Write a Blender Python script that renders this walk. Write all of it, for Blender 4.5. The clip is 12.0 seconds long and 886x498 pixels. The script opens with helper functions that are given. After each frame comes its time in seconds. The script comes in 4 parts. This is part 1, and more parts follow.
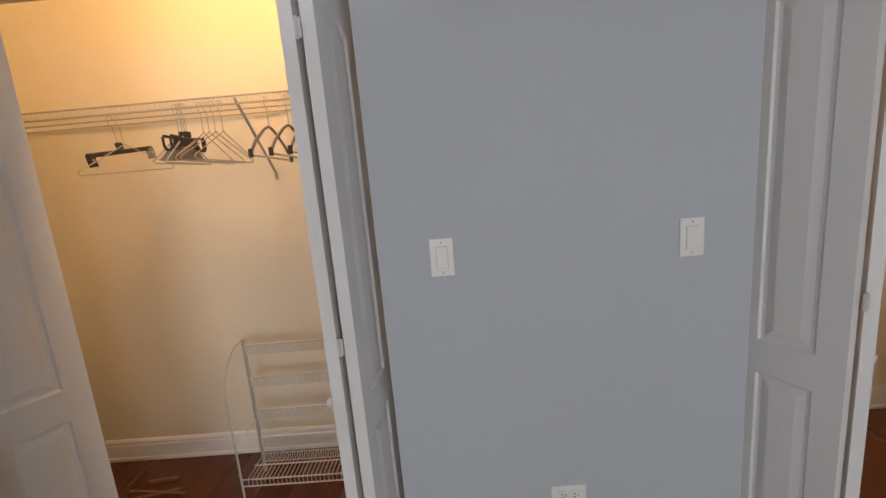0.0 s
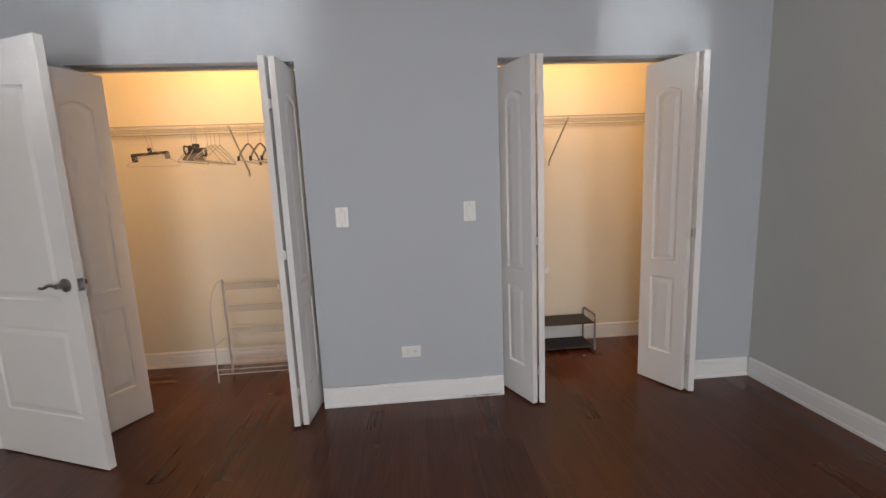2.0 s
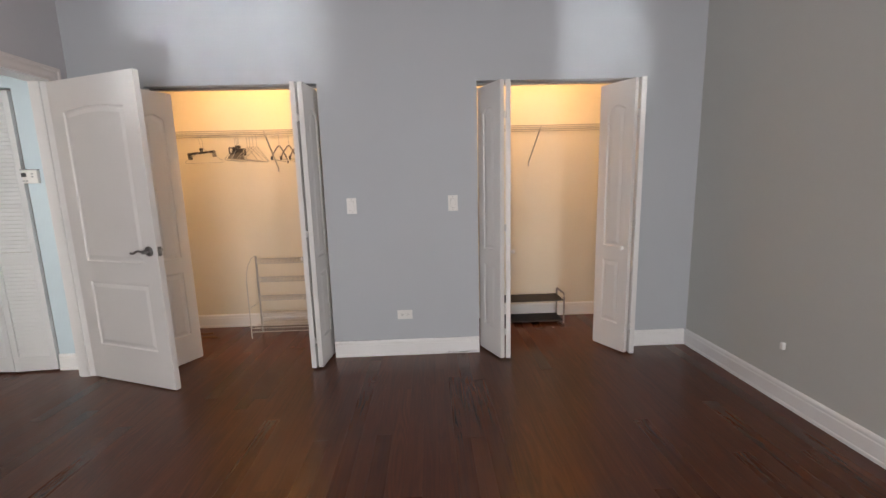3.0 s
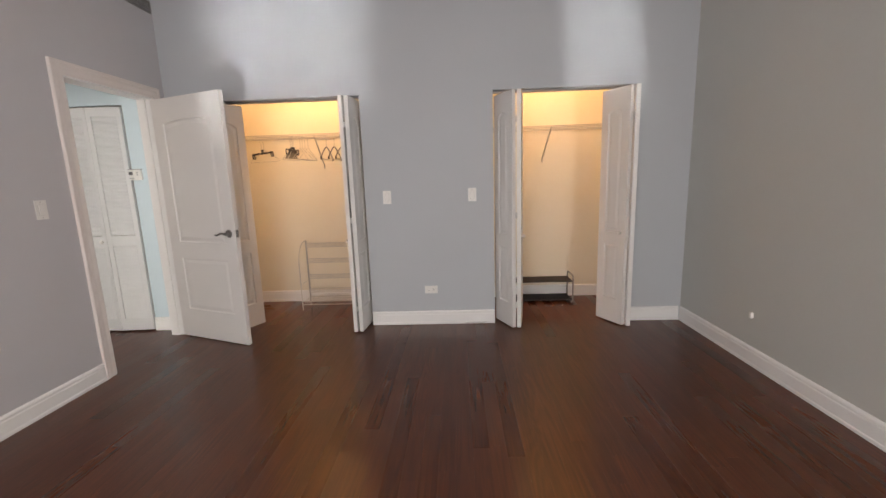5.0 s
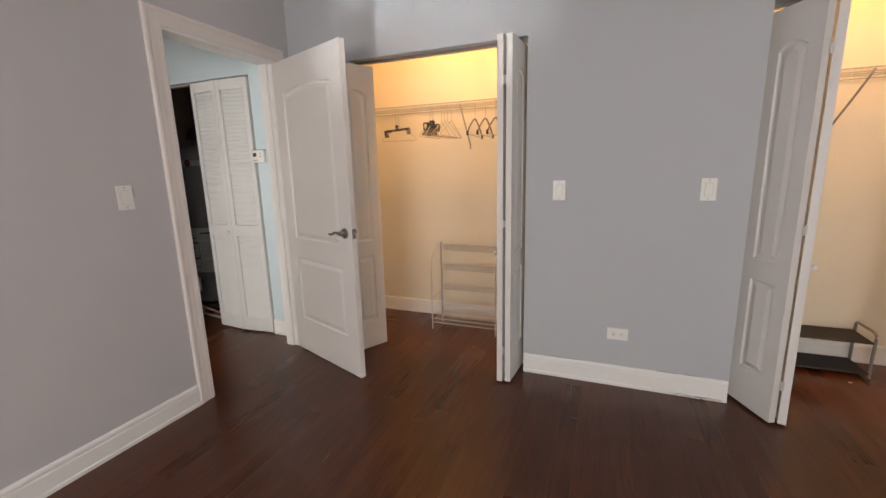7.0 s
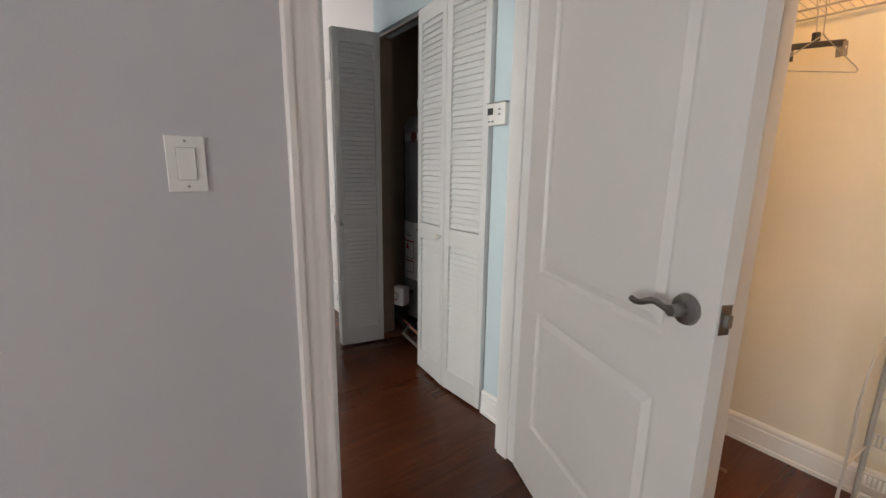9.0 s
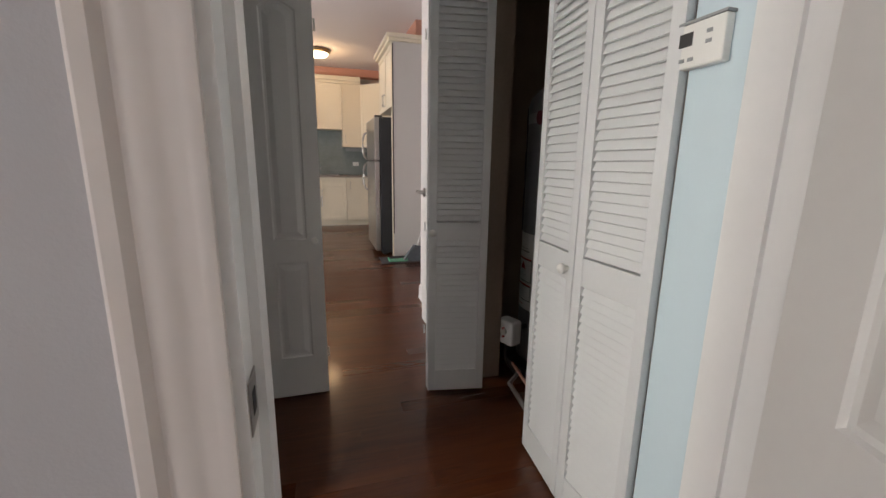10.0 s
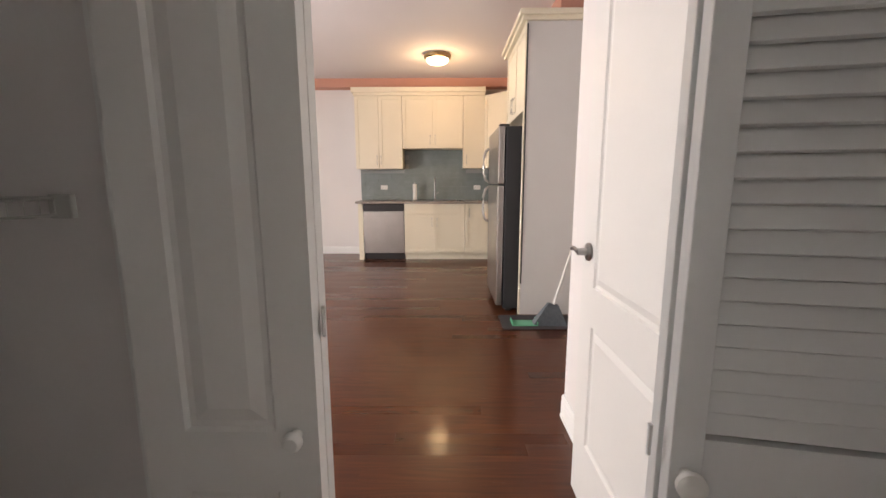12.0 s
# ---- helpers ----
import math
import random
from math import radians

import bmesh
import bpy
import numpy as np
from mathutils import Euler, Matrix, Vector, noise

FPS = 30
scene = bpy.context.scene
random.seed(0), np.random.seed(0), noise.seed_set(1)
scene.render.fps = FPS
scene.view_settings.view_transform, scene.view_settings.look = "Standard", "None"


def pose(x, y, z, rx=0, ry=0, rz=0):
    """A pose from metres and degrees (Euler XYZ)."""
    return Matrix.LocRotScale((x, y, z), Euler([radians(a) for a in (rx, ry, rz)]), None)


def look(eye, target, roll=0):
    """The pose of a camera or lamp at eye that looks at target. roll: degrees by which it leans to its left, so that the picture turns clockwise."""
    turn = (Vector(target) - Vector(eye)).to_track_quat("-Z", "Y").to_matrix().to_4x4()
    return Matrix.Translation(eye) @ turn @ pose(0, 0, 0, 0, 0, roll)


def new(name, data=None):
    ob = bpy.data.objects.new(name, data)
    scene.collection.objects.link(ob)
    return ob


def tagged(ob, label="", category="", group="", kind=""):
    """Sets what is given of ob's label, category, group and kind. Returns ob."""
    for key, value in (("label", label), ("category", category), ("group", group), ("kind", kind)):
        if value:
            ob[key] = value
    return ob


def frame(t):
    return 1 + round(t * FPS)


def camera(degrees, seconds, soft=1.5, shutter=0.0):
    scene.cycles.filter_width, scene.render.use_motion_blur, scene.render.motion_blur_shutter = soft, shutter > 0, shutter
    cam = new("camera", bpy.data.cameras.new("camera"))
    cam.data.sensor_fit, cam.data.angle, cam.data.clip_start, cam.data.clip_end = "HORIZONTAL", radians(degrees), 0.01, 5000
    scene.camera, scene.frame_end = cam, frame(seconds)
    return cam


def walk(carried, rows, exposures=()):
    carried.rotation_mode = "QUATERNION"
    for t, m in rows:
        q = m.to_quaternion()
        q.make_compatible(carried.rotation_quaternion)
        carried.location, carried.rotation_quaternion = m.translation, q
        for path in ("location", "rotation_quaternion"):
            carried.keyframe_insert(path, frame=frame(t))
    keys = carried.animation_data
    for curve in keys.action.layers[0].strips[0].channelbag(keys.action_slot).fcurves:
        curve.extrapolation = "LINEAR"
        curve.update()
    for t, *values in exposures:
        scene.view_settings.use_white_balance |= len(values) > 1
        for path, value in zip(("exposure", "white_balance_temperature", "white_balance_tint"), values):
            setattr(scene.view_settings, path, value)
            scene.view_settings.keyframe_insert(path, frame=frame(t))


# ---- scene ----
cam = camera(95.2, 12.0)
PATH = [
    (0, (1.335, 0.761, 1.416), (1.294, 2.731, 1.068), -4.8),
    (0.5, (1.396, 0.479, 1.422), (1.431, 2.45, 1.083), -6.8),
    (1, (1.538, 0.244, 1.382), (1.637, 2.222, 1.104), -6.1),
    (1.5, (1.69, -0.055, 1.353), (1.829, 1.926, 1.114), -3.8),
    (2, (1.709, -0.439, 1.312), (1.856, 1.535, 1.022), -2.4),
    (2.5, (1.786, -0.764, 1.32), (1.922, 1.211, 1.032), -1.6),
    (3, (1.874, -1.069, 1.319), (1.939, 0.905, 1.003), -1.5),
    (5, (1.934, -1.617, 1.322), (1.852, 0.352, 0.981), -1.9),
    (5.5, (1.915, -1.504, 1.31), (1.746, 0.458, 0.965), -2.3),
    (6, (1.774, -1.212, 1.32), (1.537, 0.744, 0.976), -2.7),
    (6.5, (1.689, -0.881, 1.296), (1.211, 1.028, 0.943), -2.6),
    (7, (1.549, -0.515, 1.313), (0.823, 1.309, 0.928), -1.4),
    (9, (0.438, 0.681, 1.218), (-1.157, 1.821, 0.823), 0.9),
    (9.5, (0.147, 0.95, 1.202), (-1.624, 1.788, 0.799), 0.9),
    (10, (-0.183, 1.13, 1.187), (-2.055, 1.704, 0.774), 0.9),
    (10.5, (-0.548, 1.222, 1.208), (-2.477, 1.538, 0.782), 0.5),
    (11, (-0.893, 1.352, 1.209), (-2.847, 1.426, 0.791), 0.3),
    (11.5, (-1.24, 1.388, 1.208), (-3.205, 1.378, 0.831), 0.4),
    (12, (-1.585, 1.346, 1.225), (-3.559, 1.326, 0.905), -0.1),
]
EXPOSURES = [(0.0, 0.53, 6480, 8), (1.5, 0.59, 6550, 8), (2.5, 0.72, 6700, 10), (5.0, 0.81, 7150, 12), (7.0, 0.74, 7250, 12), (9.0, 0.72, 6850, 8), (10.0, 0.70, 6950, 10), (10.5, 0.79, 7000, 11), (11.0, 0.99, 7200, 13), (11.5, 1.28, 7350, 14), (12.0, 1.22, 7250, 12)]
walk(cam, [(t, look(eye, target, roll)) for t, eye, target, roll in PATH], exposures=EXPOSURES)

# world, sun and large lights
SUN_DIR = Vector((-0.12, 1.0, -0.744)).normalized()
world = bpy.data.worlds.new("world")
scene.world = world
world.use_nodes = True
wn = world.node_tree.nodes
sky = wn.new("ShaderNodeTexSky")
sky.sky_type, sky.sun_disc = "NISHITA", False
sky.sun_elevation = math.asin(-SUN_DIR.z)
sky.sun_rotation = math.atan2(-SUN_DIR.x, -SUN_DIR.y)
world.node_tree.links.new(sky.outputs[0], wn["Background"].inputs[0])
wn["Background"].inputs[1].default_value = 0.1


def lamp(name, kind, m, energy, color, **more):
    data = bpy.data.lights.new(name, kind)
    data.energy, data.color = energy, color
    for key, value in more.items():
        if key == "angle":
            data.angle = value
        elif key == "size":
            data.shape, data.size, data.size_y = "RECTANGLE", value[0], value[1]
        elif key == "spread":
            data.spread = value
        elif key == "radius":
            data.shadow_soft_size = value
    ob = new(name, data)
    ob.matrix_world = m
    return ob


lamp("sun", "SUN", look((0, 0, 5), Vector((0, 0, 5)) + SUN_DIR), 5.0, (1.0, 0.95, 0.88), angle=radians(0.5))
DAY = (0.96, 0.96, 1.0)
# sky light in the window openings
lamp("skylight_bedroom_1", "AREA", look((1.05, -3.0, 1.25), (1.15, 0, 1.15)), 36, DAY, size=(1.3, 1.0))
lamp("skylight_bedroom_2", "AREA", look((3.45, -3.0, 1.25), (3.2, 0, 1.15)), 22, DAY, size=(0.8, 1.0))
lamp("skylight_living", "AREA", look((-4.4, -3.0, 1.35), (-4.0, 2, 1.1)), 75, (0.93, 0.95, 1.0), size=(2.2, 1.3))
# added lamp inside the bathroom to brighten its wall; no window there
lamp("fill_bathroom", "AREA", look((-0.95, -1.0, 1.60), (-1.38, 0.90, 0.95)), 22, (0.97, 0.97, 0.96), size=(0.5, 0.9))
# added lamps that stand in for sunlight off the polished boards under the two windows
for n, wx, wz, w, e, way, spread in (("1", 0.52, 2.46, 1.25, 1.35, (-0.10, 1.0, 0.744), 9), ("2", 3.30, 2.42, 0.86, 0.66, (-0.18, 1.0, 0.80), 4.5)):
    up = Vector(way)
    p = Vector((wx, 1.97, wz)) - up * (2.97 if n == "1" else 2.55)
    lamp("sun_bounce_stand_in_" + n, "AREA", look(p, p + up), e, (0.88, 0.94, 1.0), size=(w, 0.80), spread=radians(spread))
# bulbs
WARM = (1.0, 0.57, 0.265)
lamp("tube_closet_1", "AREA", pose(0.5, 2.17, 2.88), 15, WARM, size=(0.40, 0.10))
lamp("tube_closet_2", "AREA", pose(2.8, 2.17, 2.88), 13, WARM, size=(0.40, 0.10))
lamp("bulb_kitchen", "POINT", pose(-7.25, 1.22, 2.62), 7, (1.0, 0.66, 0.36), radius=0.13)


# ---- materials ----
def mat(name, color, rough=0.5, metal=0.0, vary=0.06, scale=4.0, bump=0.0, bump_scale=200.0, spec=0.5, color2=None,
        emit=None, coat=0.0, fine=60.0):
    m = bpy.data.materials.new(name)
    m.use_nodes = True
    nt = m.node_tree
    b = nt.nodes["Principled BSDF"]
    b.inputs["Roughness"].default_value = rough
    b.inputs["Metallic"].default_value = metal
    b.inputs["Specular IOR Level"].default_value = spec
    b.inputs["Coat Weight"].default_value = coat
    if emit:
        b.inputs["Emission Color"].default_value = (*emit[0], 1)
        b.inputs["Emission Strength"].default_value = emit[1]
    tc = nt.nodes.new("ShaderNodeNewGeometry")
    big = nt.nodes.new("ShaderNodeTexNoise")
    big.inputs["Scale"].default_value, big.inputs["Detail"].default_value = scale, 4
    small = nt.nodes.new("ShaderNodeTexNoise")
    small.inputs["Scale"].default_value, small.inputs["Detail"].default_value = fine, 3
    nt.links.new(tc.outputs["Position"], big.inputs["Vector"])
    nt.links.new(tc.outputs["Position"], small.inputs["Vector"])
    add = nt.nodes.new("ShaderNodeMath")
    add.operation = "MULTIPLY_ADD"
    add.inputs[1].default_value = 0.35
    nt.links.new(small.outputs["Fac"], add.inputs[0])
    nt.links.new(big.outputs["Fac"], add.inputs[2])
    ramp = nt.nodes.new("ShaderNodeMapRange")
    ramp.inputs["From Min"].default_value, ramp.inputs["From Max"].default_value = 0.4, 0.95
    nt.links.new(add.outputs[0], ramp.inputs["Value"])
    mix = nt.nodes.new("ShaderNodeMix")
    mix.data_type = "RGBA"
    c2 = color2 or tuple(c * (1 - vary) for c in color)
    mix.inputs["A"].default_value = (*color, 1)
    mix.inputs["B"].default_value = (*c2, 1)
    nt.links.new(ramp.outputs[0], mix.inputs["Factor"])
    nt.links.new(mix.outputs["Result"], b.inputs["Base Color"])
    if bump:
        n3 = nt.nodes.new("ShaderNodeTexNoise")
        n3.inputs["Scale"].default_value, n3.inputs["Detail"].default_value = bump_scale, 2
        nt.links.new(tc.outputs["Position"], n3.inputs["Vector"])
        bp = nt.nodes.new("ShaderNodeBump")
        bp.inputs["Strength"].default_value, bp.inputs["Distance"].default_value = bump, 0.002
        nt.links.new(n3.outputs["Fac"], bp.inputs["Height"])
        nt.links.new(bp.outputs[0], b.inputs["Normal"])
    return m


def wood_floor():
    m = bpy.data.materials.new("wood_floor")
    m.use_nodes = True
    nt = m.node_tree
    N, L = nt.nodes.new, nt.links.new
    b = nt.nodes["Principled BSDF"]
    geo, info = N("ShaderNodeNewGeometry"), N("ShaderNodeObjectInfo")
    rnd = N("ShaderNodeMath")
    rnd.operation = "ADD"
    L(info.outputs["Random"], rnd.inputs[0])
    L(geo.outputs["Random Per Island"], rnd.inputs[1])
    off = N("ShaderNodeCombineXYZ")
    mul = N("ShaderNodeMath")
    mul.operation = "MULTIPLY"
    mul.inputs[1].default_value = 17.0
    L(rnd.outputs[0], mul.inputs[0])
    L(mul.outputs[0], off.inputs[0])
    L(mul.outputs[0], off.inputs[2])
    vadd = N("ShaderNodeVectorMath")
    vadd.operation = "ADD"
    L(geo.outputs["Position"], vadd.inputs[0])
    L(off.outputs[0], vadd.inputs[1])
    mp = N("ShaderNodeMapping")
    mp.inputs["Scale"].default_value = (6.0, 0.8, 6.0)
    L(vadd.outputs[0], mp.inputs["Vector"])
    wav = N("ShaderNodeTexNoise")
    wav.inputs["Scale"].default_value, wav.inputs["Detail"].default_value = 1.6, 3
    wav.inputs["Distortion"].default_value = 0.6
    L(mp.outputs[0], wav.inputs["Vector"])
    mp2 = N("ShaderNodeMapping")
    mp2.inputs["Scale"].default_value = (48.0, 2.0, 48.0)
    L(vadd.outputs[0], mp2.inputs["Vector"])
    pore = N("ShaderNodeTexNoise")
    pore.inputs["Scale"].default_value, pore.inputs["Detail"].default_value = 1.0, 5
    pore.inputs["Distortion"].default_value = 1.3
    L(mp2.outputs[0], pore.inputs["Vector"])
    cr = N("ShaderNodeValToRGB")
    e = cr.color_ramp.elements
    e[0].position, e[0].color = 0.30, (0.067, 0.0183, 0.0069, 1)
    e[1].position, e[1].color = 0.72, (0.097, 0.0274, 0.0096, 1)
    mid = cr.color_ramp.elements.new(0.5)
    mid.color = (0.080, 0.0220, 0.0079, 1)
    L(wav.outputs["Fac"], cr.inputs[0])
    hsv = N("ShaderNodeHueSaturation")
    vr = N("ShaderNodeMapRange")
    fr = N("ShaderNodeMath")
    fr.operation = "FRACT"
    L(mul.outputs[0], fr.inputs[0])
    L(fr.outputs[0], vr.inputs["Value"])
    vr.inputs["To Min"].default_value, vr.inputs["To Max"].default_value = 0.945, 1.06
    L(vr.outputs[0], hsv.inputs["Value"])
    L(cr.outputs[0], hsv.inputs["Color"])
    pm = N("ShaderNodeMix")
    pm.data_type, pm.blend_type = "RGBA", "MULTIPLY"
    pr = N("ShaderNodeMapRange")
    pr.inputs["From Min"].default_value, pr.inputs["From Max"].default_value = 0.35, 0.6
    pr.inputs["To Min"].default_value, pr.inputs["To Max"].default_value = 0.80, 1.10
    L(pore.outputs["Fac"], pr.inputs["Value"])
    pm.inputs["Factor"].default_value = 1.0
    # arched grain: contour lines of a long noise
    mp3 = N("ShaderNodeMapping")
    mp3.inputs["Scale"].default_value = (7.5, 0.75, 7.5)
    L(vadd.outputs[0], mp3.inputs["Vector"])
    arch = N("ShaderNodeTexNoise")
    arch.inputs["Scale"].default_value, arch.inputs["Detail"].default_value = 1.0, 1
    L(mp3.outputs[0], arch.inputs["Vector"])
    turns = N("ShaderNodeMath")
    turns.operation = "MULTIPLY"
    turns.inputs[1].default_value = 95.0
    L(arch.outputs["Fac"], turns.inputs[0])
    sine = N("ShaderNodeMath")
    sine.operation = "SINE"
    L(turns.outputs[0], sine.inputs[0])
    patch = N("ShaderNodeTexNoise")
    patch.inputs["Scale"].default_value, patch.inputs["Detail"].default_value = 1.7, 2
    L(vadd.outputs[0], patch.inputs["Vector"])
    pk = N("ShaderNodeMapRange")
    pk.inputs["From Min"].default_value, pk.inputs["From Max"].default_value = 0.46, 0.62
    pk.inputs["To Max"].default_value = 0.17
    L(patch.outputs["Fac"], pk.inputs["Value"])
    lines = N("ShaderNodeMath")
    lines.operation = "MULTIPLY_ADD"
    lines.inputs[2].default_value = 1.0
    L(sine.outputs[0], lines.inputs[0])
    L(pk.outputs[0], lines.inputs[1])
    grain = N("ShaderNodeMix")
    grain.data_type, grain.blend_type = "RGBA", "MULTIPLY"
    grain.inputs["Factor"].default_value = 1.0
    L(hsv.outputs[0], grain.inputs["A"])
    L(lines.outputs[0], grain.inputs["B"])
    L(grain.outputs["Result"], pm.inputs["A"])
    L(pr.outputs[0], pm.inputs["B"])
    L(pm.outputs["Result"], b.inputs["Base Color"])
    rr = N("ShaderNodeMapRange")
    rr.inputs["To Min"].default_value, rr.inputs["To Max"].default_value = 0.26, 0.34
    L(fr.outputs[0], rr.inputs["Value"])
    L(rr.outputs[0], b.inputs["Roughness"])
    b.inputs["Specular IOR Level"].default_value = 0.3
    b.inputs["Coat Weight"].default_value = 0.24
    b.inputs["Coat Roughness"].default_value = 0.10
    swell = N("ShaderNodeTexNoise")
    swell.inputs["Scale"].default_value, swell.inputs["Detail"].default_value = 14.0, 2
    L(vadd.outputs[0], swell.inputs["Vector"])
    bp = N("ShaderNodeBump")
    bp.inputs["Strength"].default_value, bp.inputs["Distance"].default_value = 0.35, 0.0008
    L(swell.outputs["Fac"], bp.inputs["Height"])
    L(bp.outputs[0], b.inputs["Normal"])
    L(bp.outputs[0], b.inputs["Coat Normal"])
    return m


M_WALL = mat("grey_blue_wall_paint", (0.480, 0.508, 0.537), 0.65, vary=0.03, scale=1.3, bump=0.12, bump_scale=260)
# the bedroom wall paint again, with warm light put into its colour
M_WALLW = mat("grey_blue_wall_warm_lit", (0.545, 0.54, 0.56), 0.65, vary=0.03, scale=1.3, bump=0.12, bump_scale=260)
M_CASE = mat("warm_white_trim_paint", (0.79, 0.735, 0.70), 0.38, vary=0.05, scale=3)
M_WALLC = mat("grey_wall_paint", (0.535, 0.545, 0.52), 0.62, vary=0.04, scale=1.3, bump=0.12, bump_scale=260)
# light blue-grey hall paint with the daylight's blue cast put in
M_HALL = mat("hall_wall_blue_daylight", (0.58, 0.695, 0.75), 0.6, vary=0.03, scale=1.6, bump=0.12, bump_scale=260)
M_CLOSET = mat("cream_closet_paint", (0.79, 0.745, 0.64), 0.6, scale=2.2, bump=0.12, bump_scale=220, color2=(0.75, 0.70, 0.57))
M_KIT = mat("off_white_kitchen_paint", (0.78, 0.75, 0.74), 0.6, vary=0.03, scale=1.4, bump=0.1)
M_SALMON = mat("salmon_soffit_paint", (0.62, 0.31, 0.23), 0.6, vary=0.12, scale=2)
M_CEIL = mat("white_ceiling_paint", (0.80, 0.76, 0.77), 0.8, vary=0.03, scale=1.5, bump=0.2, bump_scale=150)
M_HEAT = mat("brown_plaster_and_jamb_shade", (0.34, 0.27, 0.21), 0.8, vary=0.25, scale=2.5, bump=0.3, bump_scale=60)
M_TRIM = mat("white_gloss_trim_paint", (0.84, 0.84, 0.83), 0.35, vary=0.05, scale=3)
M_DOOR = mat("white_satin_door_paint", (0.76, 0.75, 0.73), 0.42, vary=0.04, scale=2.5, bump=0.05, bump_scale=90)
M_SCUFF = mat("grey_brown_scuff", (0.16, 0.14, 0.13), 0.8, vary=0.3, scale=30)
M_LOUV = mat("white_louver_paint", (0.72, 0.73, 0.735), 0.45, vary=0.05, scale=3)
M_PLATE = mat("white_plastic", (0.80, 0.79, 0.76), 0.35, vary=0.02)
M_DARKP = mat("black_plastic", (0.03, 0.028, 0.03), 0.4, vary=0.2)
M_SLOT = mat("dark_slot", (0.02, 0.02, 0.02), 0.7)
M_NICKEL = mat("brushed_nickel", (0.42, 0.41, 0.40), 0.28, 1.0, vary=0.15)
M_HINGE = mat("dull_hinge_metal", (0.62, 0.61, 0.59), 0.45, 0.3, vary=0.1)
M_DNICK = mat("dark_nickel", (0.30, 0.29, 0.285), 0.3, 1.0, vary=0.2)
M_STEEL = mat("stainless_steel", (0.52, 0.50, 0.48), 0.3, 1.0, vary=0.12, scale=6)
M_FSIDE = mat("charcoal_fridge_side", (0.035, 0.037, 0.042), 0.5, vary=0.1)
M_WIRE = mat("grey_coated_wire", (0.42, 0.42, 0.40), 0.45, vary=0.1)
M_WWIRE = mat("white_coated_wire", (0.57, 0.56, 0.53), 0.45, vary=0.08)
M_SHELF = mat("shaded_white_wire", (0.30, 0.28, 0.25), 0.5, vary=0.1)
M_FABRIC = mat("dark_grey_fabric", (0.035, 0.035, 0.04), 0.85, vary=0.25, scale=20, bump=0.6, bump_scale=500)
M_FRAME = mat("grey_metal_tube", (0.30, 0.29, 0.28), 0.4, 0.6, vary=0.1)
M_CAB = mat("cream_cabinet_paint", (0.80, 0.73, 0.58), 0.4, vary=0.03, scale=2.5)
M_PANEL = mat("pale_cabinet_side_panel", (0.68, 0.66, 0.64), 0.45, vary=0.03, scale=2)
M_TRIMB = mat("cream_trim_paint", (0.66, 0.60, 0.54), 0.45, vary=0.06)
# the white trim again, darkened by the hall shade on the bathroom casing
M_TRIMG = mat("white_trim_with_shade", (0.70, 0.68, 0.665), 0.4, vary=0.05, scale=3)
M_BATH = mat("white_bathroom_paint", (0.76, 0.73, 0.69), 0.6, vary=0.03, scale=1.5, bump=0.1)
M_TILE = mat("grey_green_glass_tile", (0.24, 0.28, 0.275), 0.2, vary=0.2, scale=9)
M_GROUT = mat("grey_grout", (0.32, 0.34, 0.34), 0.8)
M_STONE = mat("speckled_grey_stone", (0.36, 0.31, 0.27), 0.25, scale=30, color2=(0.20, 0.16, 0.14), fine=200)
M_TANKT = mat("light_grey_enamel", (0.34, 0.35, 0.38), 0.42, vary=0.1)
M_TANK = mat("grey_tank_enamel", (0.17, 0.175, 0.19), 0.42, vary=0.2, scale=5)
M_LABEL = mat("white_paper_label", (0.76, 0.76, 0.76), 0.6, vary=0.08, scale=18)
M_CRIMSON = mat("crimson_badge", (0.10, 0.008, 0.02), 0.5)
M_PRINT = mat("soft_grey_print", (0.52, 0.53, 0.54), 0.6)
M_CYAN = mat("blue_sticker", (0.06, 0.34, 0.46), 0.5)
M_RED = mat("red_print", (0.45, 0.03, 0.04), 0.5)
M_GREYP = mat("grey_print", (0.30, 0.31, 0.32), 0.6)
M_BLACKP = mat("black_print", (0.05, 0.05, 0.05), 0.6)
M_YELLOW = mat("yellow_label", (0.55, 0.48, 0.06), 0.5)
M_BULB = mat("lit_bulb_glass", (0.9, 0.85, 0.7), 0.3, emit=((1.0, 0.62, 0.28), 12.0))
M_DOME = mat("lit_frosted_glass", (0.9, 0.85, 0.75), 0.3, emit=((1.0, 0.80, 0.52), 2.6))
M_BRASS = mat("bronze_rim", (0.30, 0.22, 0.13), 0.35, 1.0)
M_WOODS = mat("pale_raw_wood", (0.26, 0.15, 0.08), 0.6, vary=0.3, scale=12)
M_MAT = mat("dark_floor_mat", (0.045, 0.04, 0.045), 0.9, vary=0.3, scale=30)
M_BROOM = mat("grey_broom_bristles", (0.13, 0.15, 0.17), 0.8, vary=0.3, scale=30)
M_GREEN = mat("green_plastic", (0.10, 0.42, 0.24), 0.4)
M_PAPER = mat("white_paper", (0.78, 0.77, 0.74), 0.8)
M_CLEAR = mat("grey_clear_plastic", (0.42, 0.40, 0.38), 0.2, vary=0.3)
M_CLEAR.node_tree.nodes["Principled BSDF"].inputs["Alpha"].default_value = 0.6
M_HANGP = mat("grey_hanger_plastic", (0.16, 0.155, 0.17), 0.35, vary=0.1)
M_SUB = mat("dark_subfloor", (0.015, 0.008, 0.006), 0.8)
M_PIPE = mat("pale_pipe", (0.28, 0.26, 0.24), 0.5, vary=0.2, scale=10)
M_GROUND = mat("pale_paving", (0.40, 0.39, 0.36), 0.85, vary=0.2, scale=0.6)
